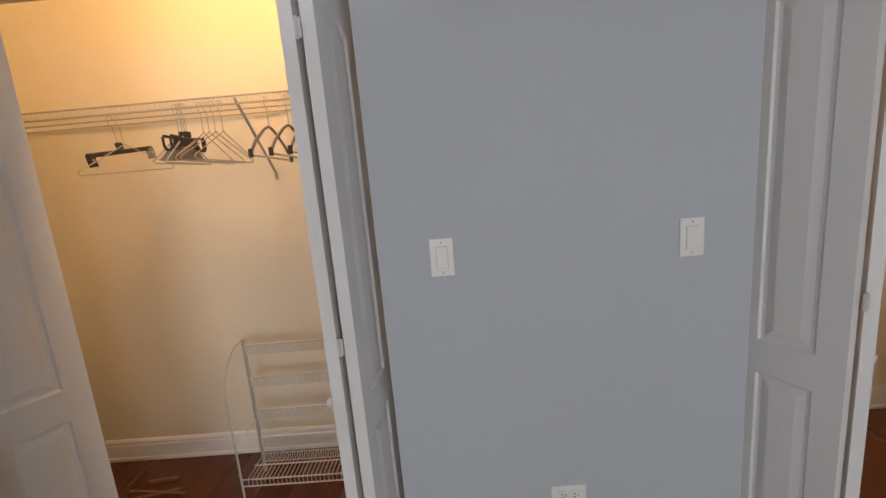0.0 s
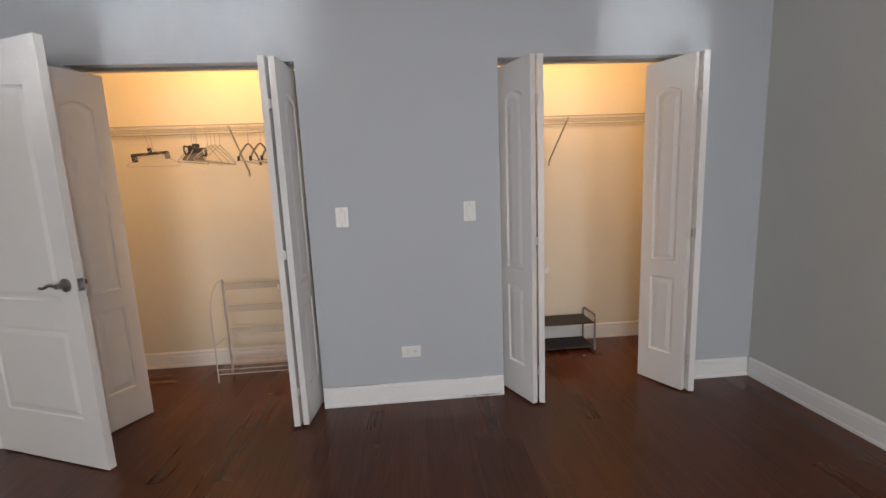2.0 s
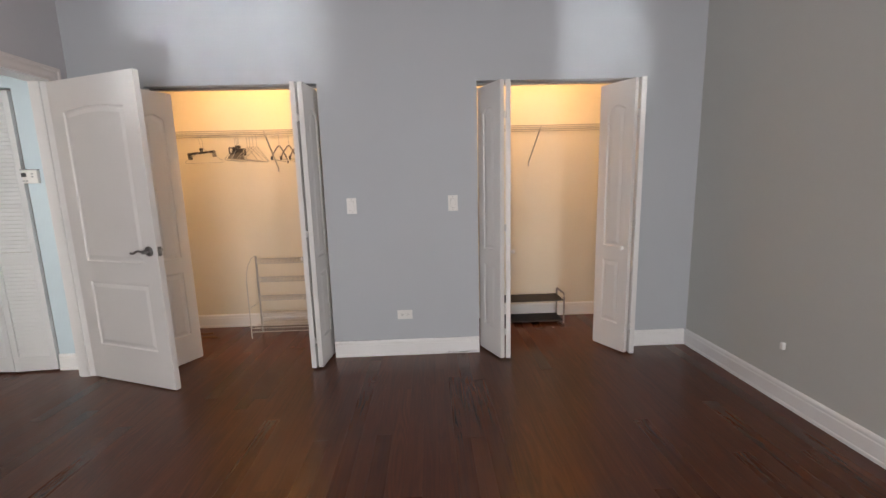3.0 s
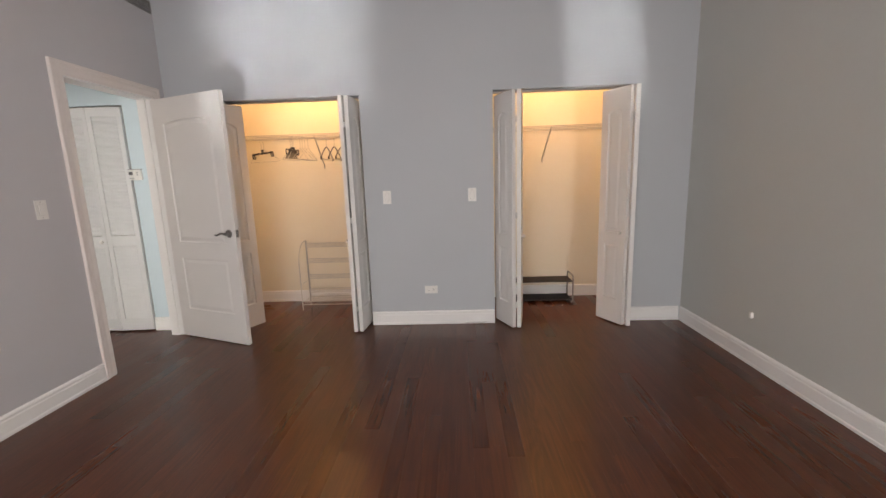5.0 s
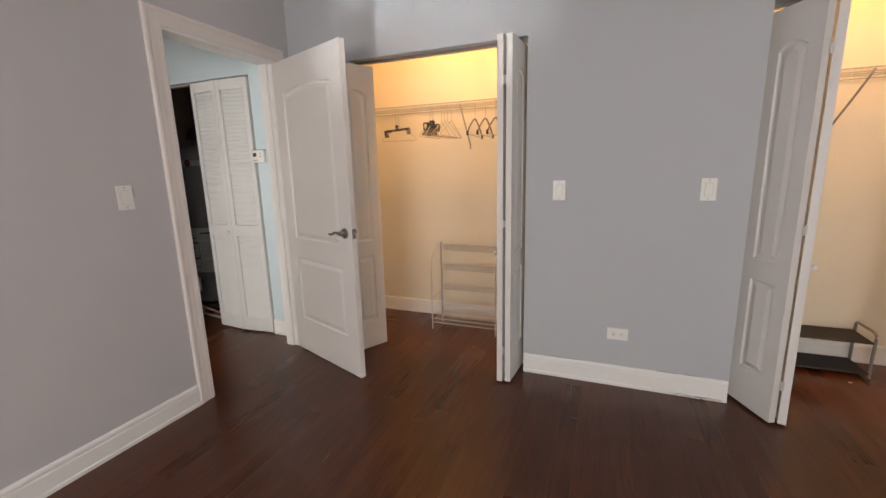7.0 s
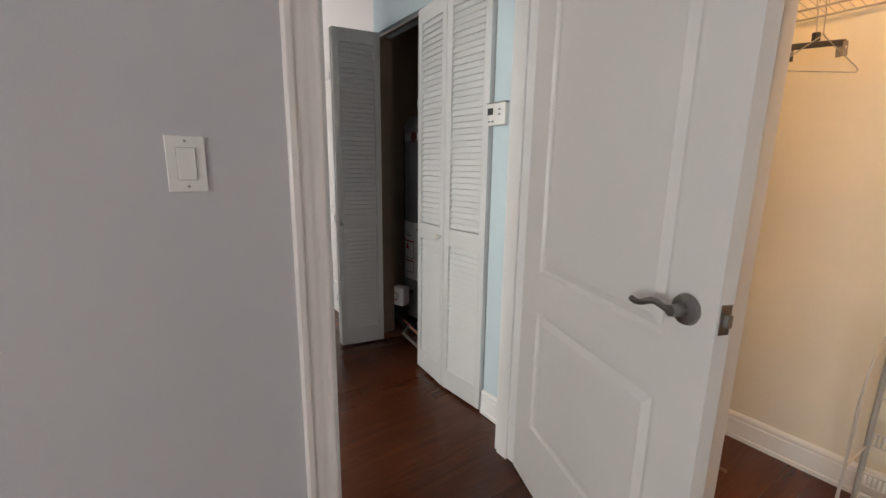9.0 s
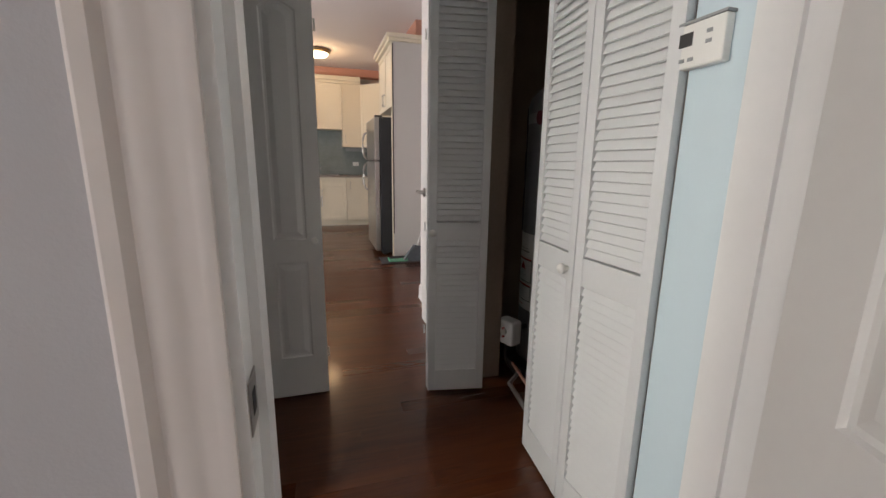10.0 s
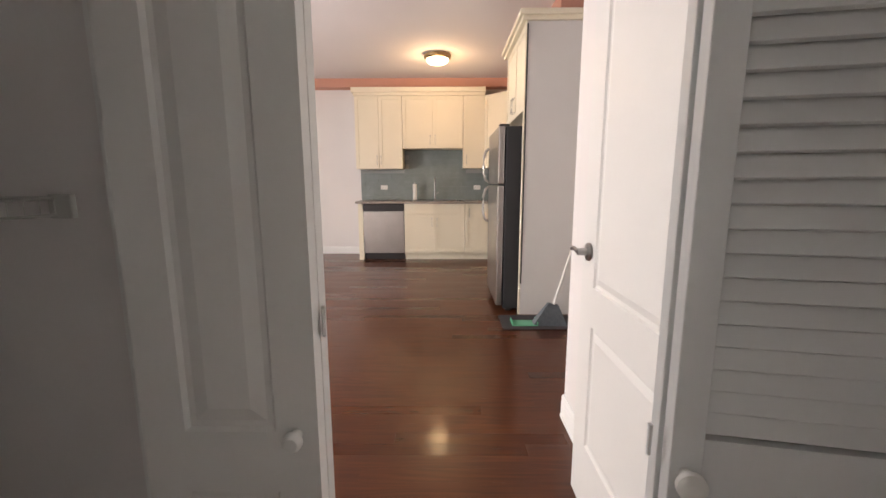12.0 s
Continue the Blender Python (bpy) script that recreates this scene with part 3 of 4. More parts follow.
dslab = part("slab", slab(dw, 2.032, 0.035, [(0.118, dw - 0.118, 0.255, 0.715, 0), (0.118, dw - 0.118, 0.855, 1.835, 0.022)]), M_DOOR, door)


def lever(parent, x, y, z, out, direction, material=M_DNICK, steps=10):
    h = part("door_handle", lathe(bmesh.new(), [(0, 0), (0.031, 0), (0.033, 0.004), (0.031, 0.010), (0.014, 0.014), (0.012, 0.045), (0, 0.047)], 24, pose(x, y, z, 90 if out < 0 else -90)), material, parent,
             "dark nickel lever handle", smooth=True)
    bm = bmesh.new()
    pts = [(x + direction * s, y + out * (0.042 + 0.003 * math.sin(s * 20)), z + 0.010 * math.sin(s / 0.11 * 5.5) * min(1, s * 20)) for s in [0.012 * k for k in range(steps)]]
    rod(bm, pts, 0.0075, 10)
    part("lever", bm, material, h, smooth=True)
    return h


lever(door, dw - 0.066, 0.0, 0.938, -1, -1)
lever(door, dw - 0.066, 0.035, 0.938, 1, -1)
latch = part("latch", boxes([(dw, dw + 0.0015, 0.005, 0.030, 0.908, 0.968)], 0.0005), M_DNICK, door, "nickel latch plate on the door edge")
part("bolt", boxes([(dw + 0.0015, dw + 0.012, 0.011, 0.024, 0.925, 0.950)], 0.002), M_NICKEL, latch)


def strike(x0, x1, y0, y1, z, label):
    s = thing("strike_plate", pose((x0 + x1) / 2, (y0 + y1) / 2, z), label, "strike plate")
    dx, dy = (x1 - x0) / 2, (y1 - y0) / 2
    part("plate", boxes([(-dx, dx, -dy, dy, -0.03, 0.03)], 0.0004), M_NICKEL, s)
    k = 1.3
    if dx < dy:
        part("slot", boxes([(dx * k - 0.0002, dx * k + 0.0006, -dy * 0.4, dy * 0.4, -0.013, 0.013)]), M_SLOT, s)
    else:
        part("slot", boxes([(-dx * 0.4, dx * 0.4, dy * k - 0.0002, dy * k + 0.0006, -0.013, 0.013)]), M_SLOT, s)


strike(-0.632, -0.590, DY0 + 0.0125, DY0 + 0.0140, 0.938, "nickel strike plate on the white bedroom door jamb")
strike(-1.4725, -1.4710, SY0 - 0.001, SY0 + 0.038, 0.950, "nickel strike plate on the white bathroom door jamb")

# louvered bifold doors of the heater closet
VW, VH, VT = 0.293, 2.010, 0.030


def slat_bm():
    bm = bmesh.new()
    box(bm, 0.036, VW - 0.036, -0.0035, 0.0035, -0.0180, 0.0180, 0.001)
    bmesh.ops.transform(bm, matrix=pose(0, VT / 2, 0, -25), verts=bm.verts)
    return bm


SLAT = mesh_of("slat", slat_bm(), M_LOUV)
STILE = mesh_of("stile", boxes([(0, 0.038, 0, VT, 0, VH)], 0.0015), M_LOUV)
RAILS = [("bottom_rail", 0, 0.115), ("lock_rail", 0.805, 0.895), ("top_rail", 1.935, VH)]
RAILM = {n: mesh_of(n, boxes([(0.038, VW - 0.038, 0.001, VT - 0.001, z0, z1)], 0.001), M_LOUV) for n, z0, z1 in RAILS}


def louver_leaf(root, m, with_knob):
    lf = new("leaf")
    lf.parent = root
    lf.matrix_local = m
    part("stile", STILE, M_LOUV, lf)
    part("stile", STILE, M_LOUV, lf, m=pose(VW - 0.038, 0, 0))
    for n, z0, z1 in RAILS:
        part(n, RAILM[n], M_LOUV, lf)
    for z0, z1 in ((0.115, 0.805), (0.902, 1.935)):
        n = round((z1 - z0) / 0.0287)
        for k in range(n):
            part("slat", SLAT, M_LOUV, lf, m=pose(0, 0, z0 + (k + 0.5) * (z1 - z0) / n))
    if with_knob is not None:
        knob(lf, with_knob, 0.0, 0.845, -1, M_PLATE, 0.018)


SMALL_HINGE = mesh_of("hinge", rod(bmesh.new(), [(0, 0, -0.022), (0, 0, 0.022)], 0.0035, 8), M_LOUV)


def louver_door(leafs, knob_leaf, knob_x, label, hinge_at):
    root = thing("louvered_door", pose(leafs[0][0][0], leafs[0][0][1], 0.014), label, "closet door", "louvered closet doors")
    inv = root.matrix_world.inverted()
    for i, (a, b) in enumerate(leafs):
        louver_leaf(root, inv @ along(a, b, 0.014), knob_x if i == knob_leaf else None)
    for z in (0.35, 0.885, 1.75):
        part("hinge", SMALL_HINGE, M_LOUV, root, m=inv @ pose(hinge_at[0], hinge_at[1], z, 0, 0, hinge_at[2]))


louver_door([((-1.547, 1.917), shift((-1.547, 1.917), (-1.257, 1.893), VW)), ((-1.251, 1.893), shift((-1.251, 1.893), (-0.960, 1.915), VW))], 0, VW - 0.035,
            "white louvered bifold door, nearly closed, with a round knob", (-1.253, 1.925, 0))
louver_door([((-2.054, 1.630), shift((-2.054, 1.630), (-1.997, 1.925), VW)), ((-2.066, 1.925), shift((-2.066, 1.925), (-2.118, 1.632), VW))], 0, 0.019,
            "white louvered bifold door, folded wide open across the hall", (-2.084, 1.618, 0))

# linen closet bifold, folded open
a, b = (-2.190, 0.845), (-2.190, 1.135)
bifold("linen_closet_door", [(a, b), ((-2.262, 1.135), (-2.262, 0.845))], (0, LW1 - 0.035), (-2.226, 1.142, 0), "white two-panel bifold linen closet door, folded open", "")

# white door lying open on the hall wall near the kitchen
ent = thing("door_2", pose(-3.07, 1.852, 0.010), "white two-panel door with a nickel lever, standing open against the wall", "door")
part("slab", slab(0.76, 2.032, 0.035, [(0.118, 0.642, 0.255, 0.715, 0), (0.118, 0.642, 0.855, 1.835, 0.022)]), M_DOOR, ent)
lever(ent, 0.066, 0.0, 0.975, -1, -1, M_NICKEL, 6)


# ---- small wall things ----
def switch(m, label, two=False):
    s = thing("light_switch", m, label, "light switch")
    part("plate", boxes([(-0.036, 0.036, -0.005, 0, -0.058, 0.058)], 0.0018), M_PLATE, s)
    part("rocker", boxes([(-0.017, 0.017, -0.009, -0.005, -0.033, 0.033)], 0.0012), M_PLATE, s)
    part("surround", boxes([(-0.0182, 0.0182, -0.0056, -0.0052, -0.0342, 0.0342)]), M_WIRE, s)
    for z in (-0.047, 0.047):
        part("screw", lathe(bmesh.new(), [(0, 0), (0.003, 0), (0.003, 0.0009), (0, 0.001)], 10, pose(0, -0.005, z, 90)), M_NICKEL, s)
    return s


switch(pose(1.305, 1.9695, 1.177), "white rocker light switch on the grey wall")
switch(pose(2.057, 1.9695, 1.179), "white rocker light switch on the grey wall")
switch(pose(-0.5895, 0.745, 1.217, 0, 0, 90), "white rocker light switch on the wall beside the doorway")
switch(pose(-1.4995, 0.52, 1.24, 0, 0, 90), "white rocker light switch on the bathroom wall")


def outlet(m, label):
    s = thing("power_outlet", m, label, "power outlet")
    part("plate", boxes([(-0.058, 0.058, -0.005, 0, -0.036, 0.036)], 0.0018), M_PLATE, s)
    for x in (-0.021, 0.021):
        r = part("socket", boxes([(x - 0.016, x + 0.016, -0.0075, -0.005, -0.016, 0.016)], 0.003), M_PLATE, s)
        part("slots", boxes([(x - 0.007, x + 0.002, -0.0079, -0.0075, 0.0045, 0.0070), (x - 0.006, x + 0.002, -0.0079, -0.0075, -0.0070, -0.0045), (x + 0.007, x + 0.011, -0.0079, -0.0075, -0.002, 0.002)]), M_SLOT, r)
    return s


outlet(pose(1.665, 1.9695, 0.327), "white duplex outlet set sideways on the grey wall")
outlet(pose(-8.6155, 0.267, 1.158, 0, 0, 90), "white outlet on the tiled backsplash")
outlet(pose(-8.6155, 1.86, 1.156, 0, 0, 90), "white outlet on the tiled backsplash")

nub = thing("cable_outlet", pose(3.9095, 1.083, 0.345, 0, 0, -90), "small white cable stub on the grey wall", "cable outlet")
part("stub", boxes([(-0.010, 0.010, -0.022, 0, -0.022, 0.018)], 0.004), M_PLATE, nub)

th = thing("thermostat", pose(-0.915, HY - 0.0005, 1.445), "white wall thermostat with a small dark screen", "thermostat")
part("body", boxes([(-0.056, 0.056, -0.024, 0, -0.046, 0.046)], 0.004), M_PLATE, th)
part("cap", boxes([(-0.058, 0.058, -0.026, 0, 0.046, 0.052)], 0.001), M_GREYP, th)
part("screen", boxes([(-0.052, -0.018, -0.0252, -0.0242, 0.000, 0.028)]), M_BLACKP, th)
for x, z in ((0.022, 0.020), (0.022, 0.000), (-0.040, -0.028), (-0.018, -0.028)):
    part("button", boxes([(x - 0.007, x + 0.007, -0.0262, -0.0242, z - 0.004, z + 0.004)], 0.001), M_GREYP, th)

vent = thing("wall_vent", pose(-0.5895, 1.78, 2.80, 0, 0, 90), "dark slotted air vent high on the bedroom wall", "air vent")
part("frame", boxes([(-0.19, 0.17, -0.008, 0, -0.045, -0.036), (-0.19, 0.17, -0.008, 0, 0.036, 0.045), (-0.19, -0.181, -0.008, 0, -0.036, 0.036), (0.161, 0.17, -0.008, 0, -0.036, 0.036)]), M_FRAME, vent)
for k in range(5):
    part("slat", boxes([(-0.180, 0.160, -0.006, -0.002, -0.032 + k * 0.014, -0.025 + k * 0.014)]), M_DNICK, vent)


# ---- closet fittings ----
def wire_shelf(x0, x1, brace_x, lean, z, label):
    s = thing("wire_shelf", pose(x0, 2.40, z), label, "wire shelf")
    w, d = x1 - x0, 0.385
    bm = bmesh.new()
    for y, zz in ((0.0, 0.0), (0.0, -0.030), (0.13, 0.0), (0.26, 0.0), (d - 0.005, 0.0)):
        rod(bm, [(0, y, zz), (w, y, zz)], 0.0038, 6)
    part("rail", bm, M_WIRE, s)
    wire = mesh_of("wire", rod(rod(bmesh.new(), [(0, 0.0, 0.003), (0, d - 0.005, 0.003)], 0.0013, 4), [(0, 0.0, 0.003), (0, 0.0, -0.030)], 0.0013, 4), M_WWIRE)
    n = int(w / 0.026)
    for k in range(n):
        part("wire", wire, M_WWIRE, s, m=pose(0.013 + k * 0.026, 0, 0))
    part("brace", rod(rod(bmesh.new(), [(brace_x - x0, 0.0, -0.01), (brace_x - x0 - lean, d - 0.006, -0.285)], 0.006, 8), [(brace_x - x0 - lean, d - 0.006, -0.285), (brace_x - x0 - lean, d - 0.006, -0.32)], 0.006, 8), M_WIRE, s, "grey diagonal shelf brace")
    return s


wire_shelf(-0.693, 1.615, 0.545, 0.04, 1.793, "white wire closet shelf with a diagonal brace, hung with hangers")
wire_shelf(1.725, 3.890, 2.835, 0.01, 1.785, "empty white wire closet shelf with a diagonal brace")


def arc_hook(bm, x, y, z, r=0.0018, h=0.05):
    """A hanger hook over the rail at (x, y, z) with its stem going down."""
    pts = [(x, y + 0.016 * math.cos(t), z + 0.016 * math.sin(t)) for t in [math.radians(-20 + 20 * k) for k in range(11)]]
    pts += [(x, y - 0.010, z - 0.018), (x, y, z - 0.028), (x, y, z - h)]
    return rod(bm, pts, r, 6)


def hanger(name, x, yaw, label, kind, tone, tilt=0, y=2.40):
    """A clothes hanger below the shelf's front rail."""
    h = thing(name, pose(x, y, 1.764) @ pose(0, 0, 0, 0, tilt, yaw), label, "clothes hanger", "clothes hangers")
    turn = radians(-yaw)
    bm = arc_hook(bmesh.new(), 0, 0, 0.0, h=0.095)
    bmesh.ops.rotate(bm, matrix=Matrix.Rotation(turn, 3, "Z"), verts=bm.verts)
    part("hook", bm, M_WIRE, h)
    if kind == "wire":
        part("frame", rod(bmesh.new(), [(0, 0, -0.095), (-0.012, 0, -0.106), (-0.196, 0, -0.196), (-0.205, 0, -0.206), (-0.196, 0, -0.213), (0.196, 0, -0.213), (0.205, 0, -0.206), (0.196, 0, -0.196), (0.012, 0, -0.106), (0, 0, -0.095)], 0.0019, 6), tone, h)
    elif kind == "plastic":
        part("frame", rod(bmesh.new(), [(-0.200, 0, -0.206), (-0.150, 0, -0.165), (-0.060, 0, -0.116), (-0.015, 0, -0.100), (0.015, 0, -0.100), (0.060, 0, -0.116), (0.150, 0, -0.165), (0.200, 0, -0.206)], 0.0055, 8), tone, h, smooth=True)
        part("bar", rod(bmesh.new(), [(-0.203, 0, -0.218), (0.203, 0, -0.218)], 0.004, 8), M_WWIRE, h)
        for s in (-1, 1):
            part("tip", boxes([(s * 0.205 - 0.007, s * 0.205 + 0.007, -0.007, 0.007, -0.226, -0.196)], 0.003), M_DARKP, h)
    elif kind == "flap":
        bm = bmesh.new()
        v = [bm.verts.new(p) for p in ((-0.016, 0, -0.112), (0.016, 0, -0.112), (0.110, 0, -0.200), (-0.110, 0, -0.200))]
        bm.faces.new(v)
        bmesh.ops.solidify(bm, geom=bm.faces[:], thickness=0.004)
        part("flap", bm, tone, h)
        part("rim", rod(bmesh.new(), [(0, 0, -0.100), (-0.018, 0, -0.110), (-0.140, 0, -0.205), (-0.132, 0, -0.211), (0.132, 0, -0.211), (0.140, 0, -0.205), (0.018, 0, -0.110), (0, 0, -0.100)], 0.0028, 6), M_WIRE, h)
    elif kind == "clip":
        part("bar", boxes([(-0.135, 0.135, -0.006, 0.006, -0.140, -0.121)], 0.004), tone, h)
        part("neck", boxes([(-0.014, 0.014, -0.006, 0.006, -0.121, -0.092)], 0.004), tone, h)
        for s, tint, note in ((-1, tone, "black clip"), (1, M_CLEAR, "clear plastic clip")):
            c = part("clip", boxes([(s * 0.122 - 0.012, s * 0.122 + 0.012, -0.011, -0.007, -0.176, -0.128), (s * 0.122 - 0.012, s * 0.122 + 0.012, 0.007, 0.011, -0.176, -0.128)], 0.0015), tint, h, note)
            part("spring", rod(bmesh.new(), [(s * 0.122, -0.013, -0.148), (s * 0.122, 0.013, -0.148)], 0.005, 10), M_NICKEL, c)
    else:
        part("bar", boxes([(-0.045, 0.045, -0.007, 0.007, -0.148, -0.112)], 0.006), tone, h)
        part("neck", boxes([(-0.016, 0.016, -0.006, 0.006, -0.112, -0.088)], 0.004), tone, h)
        for s in (-1, 1):
            part("loop", rod(bmesh.new(), [(s * 0.042, 0, -0.114), (s * 0.083, 0, -0.110), (s * 0.089, 0, -0.118), (s * 0.087, 0, -0.150), (s * 0.080, 0, -0.160), (s * 0.055, 0, -0.158), (s * 0.044, 0, -0.140)], 0.0055, 8), tone, h, smooth=True)
    return h


hanger("trouser_hanger", -0.038, 70, "black trouser hanger with one black and one clear clip", "clip", M_DARKP, -9, 2.50)
hanger("wire_hanger", -0.020, 73, "thin silver wire hanger on the wire shelf", "wire", M_NICKEL, -4, 2.52)
for dx, yaw in ((0.318, 74), (0.336, 82)):
    hanger("trouser_hanger", dx, yaw, "short black hanger with open loops at its ends, bunched with others", "short", M_DARKP)
for dx, yaw in ((0.305, 78), (0.328, 90)):
    hanger("clip_hanger", dx, yaw, "small clear plastic hanger bunched with others", "flap", M_CLEAR)
for dx, yaw in ((0.402, 91), (0.425, 84), (0.450, 82), (0.480, 88)):
    hanger("wire_hanger", dx, yaw, "thin silver wire hanger on the wire shelf", "wire", M_NICKEL)
hanger("plastic_hanger", 0.662, 92, "dark plastic hanger with a white bar", "plastic", M_HANGP)
hanger("plastic_hanger", 0.740, 90, "dark plastic hanger with a white bar", "plastic", M_HANGP)
hanger("plastic_hanger", 0.815, 88, "dark plastic hanger with a white bar", "plastic", M_HANGP)


def closet_bulb(x):
    b = thing("closet_light", pose(x, 2.26, CEIL - 0.002), "bare warm bulb in a white ceiling holder", "ceiling light")
    part("holder", lathe(bmesh.new(), [(0, 0), (0.055, 0), (0.055, -0.02), (0.03, -0.05), (0.022, -0.09), (0, -0.09)], 20), M_PLATE, b, smooth=True)
    part("bulb", lathe(bmesh.new(), [(0, -0.092), (0.018, -0.10), (0.032, -0.14), (0.030, -0.17), (0, -0.19)], 20), M_BULB, b, smooth=True)


closet_bulb(0.5)
closet_bulb(2.9)

# wire shoe rack
rack = thing("shoe_rack", pose(0.285, 2.44, 0), "white wire shoe rack with five tiers, empty", "shoe rack")
RW, RD = 0.54, 0.18
for x in (0, RW):
    part("back_post", rod(bmesh.new(), [(x, RD, 0.0), (x, RD, 0.715)], 0.0085, 10), M_WIRE, rack)
    part("front_post", rod(bmesh.new(), [(x - 0.022, 0, 0.0), (x - 0.022, 0.0, 0.52)], 0.0048, 8), M_WWIRE, rack)
    part("side_arc", rod(bmesh.new(), [(x - 0.022, 0, 0.52), (x - 0.021, 0.015, 0.59), (x - 0.018, 0.05, 0.655), (x - 0.012, 0.11, 0.705), (x, RD, 0.722)], 0.0035, 8), M_WWIRE, rack)
    part("side_bar", rod(bmesh.new(), [(x - 0.022, 0, 0.275), (x, RD, 0.289)], 0.0028, 8), M_WWIRE, rack)
SW = {}
for i, z in enumerate((0.10, 0.19, 0.345, 0.52, 0.69)):
    t = part("shelf", rod(rod(bmesh.new(), [(0, RD - 0.004, z), (RW, RD - 0.004, z)], 0.003, 6), [(0, RD - 0.004, z - 0.045), (RW, RD - 0.004, z - 0.045)], 0.0025, 6), M_WWIRE, rack)
    wire = SW.setdefault("v", mesh_of("wire", rod(bmesh.new(), [(0, RD - 0.004, 0), (0, RD - 0.004, -0.045)], 0.0027, 4), M_WWIRE))
    for k in range(44):
        part("wire", wire, M_WWIRE, t, m=pose(0.008 + k * 0.0122, 0, z))
base = part("bottom_shelf", rod(rod(rod(bmesh.new(), [(-0.022, 0, 0.095), (RW, 0, 0.095)], 0.0032, 6), [(-0.022, 0, 0.060), (RW, 0, 0.060)], 0.0032, 6), [(0, RD / 2, 0.10), (RW, RD / 2, 0.10)], 0.003, 6), M_WWIRE, rack)
wire = mesh_of("wire", rod(bmesh.new(), [(0, RD - 0.004, 0.103), (0, 0, 0.098), (0, 0, 0.060)], 0.0018, 4), M_WWIRE)
for k in range(27):
    part("wire", wire, M_WWIRE, base, m=pose(0.01 + k * 0.02, 0, 0))

# low two-tier fabric shoe bench in closet 2
sb = thing("shoe_bench", pose(2.78, 2.65, 0), "low two-tier shoe rack with dark fabric shelves and grey tube ends", "shoe rack")
for x in (-0.33, 0.33):
    pts = [(x, -0.11, 0), (x, -0.11, 0.25)] + [(x, -0.085 - 0.025 * math.cos(t), 0.262 + 0.025 * math.sin(t)) for t in (0.5, 1.0, 1.5)]
    pts += [(x, 0.085 + 0.025 * math.cos(t), 0.262 + 0.025 * math.sin(t)) for t in (1.5, 1.0, 0.5)] + [(x, 0.11, 0.25), (x, 0.11, 0)]
    part("end_frame", rod(bmesh.new(), pts, 0.0085, 10), M_FRAME, sb, smooth=True)
for z in (0.230, 0.032):
    part("shelf", boxes([(-0.325, 0.325, -0.112, 0.112, z - 0.012, z)], 0.004), M_FABRIC, sb)
    part("rod", rod(rod(bmesh.new(), [(-0.33, -0.110, z - 0.006), (0.33, -0.110, z - 0.006)], 0.0065, 8), [(-0.33, 0.110, z - 0.006), (0.33, 0.110, z - 0.006)], 0.0055, 8), M_DARKP, sb)

# loose bits on the closet floor
for i, (a, b) in enumerate((((-0.36, 2.53), (-0.06, 2.49)), ((-0.40, 2.44), (-0.10, 2.52)), ((-0.30, 2.58), (-0.16, 2.60)))):
    st = thing("wood_stick", along(a, b, 0.0), "thin pale wooden stick on the closet floor", "wood stick", "sticks on the closet floor")
    part("stick", boxes([(0, (Vector(b) - Vector(a)).length, -0.006, 0.006, 0.0005, 0.010 + 0.004 * i)], 0.001), M_WOODS, st)
for x, y, r, c in ((0.88, 2.36, 0.012, M_WOODS), (2.98, 2.44, 0.006, M_PAPER), (1.46, 1.53, 0.010, M_DARKP), (0.70, 2.20, 0.008, M_WOODS), (-0.33, 2.36, 0.014, M_DARKP)):
    db = thing("debris", pose(x, y, 0.0), "small scrap of debris on the dark wood floor", "debris", "scraps on the floor")
    part("scrap", boxes([(-r * 1.6, r * 1.6, -r * 0.6, r * 0.6, 0.0005, 0.004)], 0.0012), c, db)

# ---- heater closet ----
wh = thing("water_heater", pose(-2.197, 2.470, 0), "tall dark grey water heater tank with white instruction labels", "water heater")
R = 0.225
part("tank", lathe(bmesh.new(), [(0, 0.06), (R, 0.06), (R + 0.004, 0.065), (R + 0.004, 0.12), (R, 0.125), (R, 1.46), (R + 0.004, 1.465), (R + 0.004, 1.50), (R - 0.01, 1.545), (R - 0.05, 1.585), (0.06, 1.60), (0, 1.60)], 48), M_TANK, wh, smooth=True)
part("draft_hood", lathe(bmesh.new(), [(0.105, 1.645), (0.135, 1.655), (0.135, 1.70), (0.115, 1.74), (0.060, 1.80), (0.055, 2.60), (0, 2.60)], 24), M_DARKP, wh, "black draft hood and flue", smooth=True)


def curved(z0, z1, a0, a1, r, n=16):
    bm = bmesh.new()
    cols = [[bm.verts.new((r * math.cos(t), r * math.sin(t), z)) for z in (z0, z1)] for t in [math.radians(a0 + (a1 - a0) * k / n) for k in range(n + 1)]]
    for a, b in zip(cols, cols[1:]):
        bm.faces.new((a[0], b[0], b[1], a[1]))
    bmesh.ops.solidify(bm, geom=bm.faces[:], thickness=0.0006)
    return bm


lab = part("label", curved(0.365, 0.810, -165, -6, R + 0.0016), M_LABEL, wh, "white instruction label with grey print")
part("energy_label", curved(1.00, 1.32, -24, 4, R + 0.0016), M_YELLOW, wh, "yellow energy label")
bm = bmesh.new()
rim = [bm.verts.new(((R + 0.0034) * math.cos(-1.33 + 0.13 * math.cos(k * math.tau / 20)), (R + 0.0034) * math.sin(-1.33 + 0.13 * math.cos(k * math.tau / 20)), 1.432 + 0.039 * math.sin(k * math.tau / 20))) for k in range(20)]
bm.faces.new(rim)
bmesh.ops.solidify(bm, geom=bm.faces[:], thickness=0.0008)
part("badge", bm, M_CRIMSON, wh, "round dark red badge")
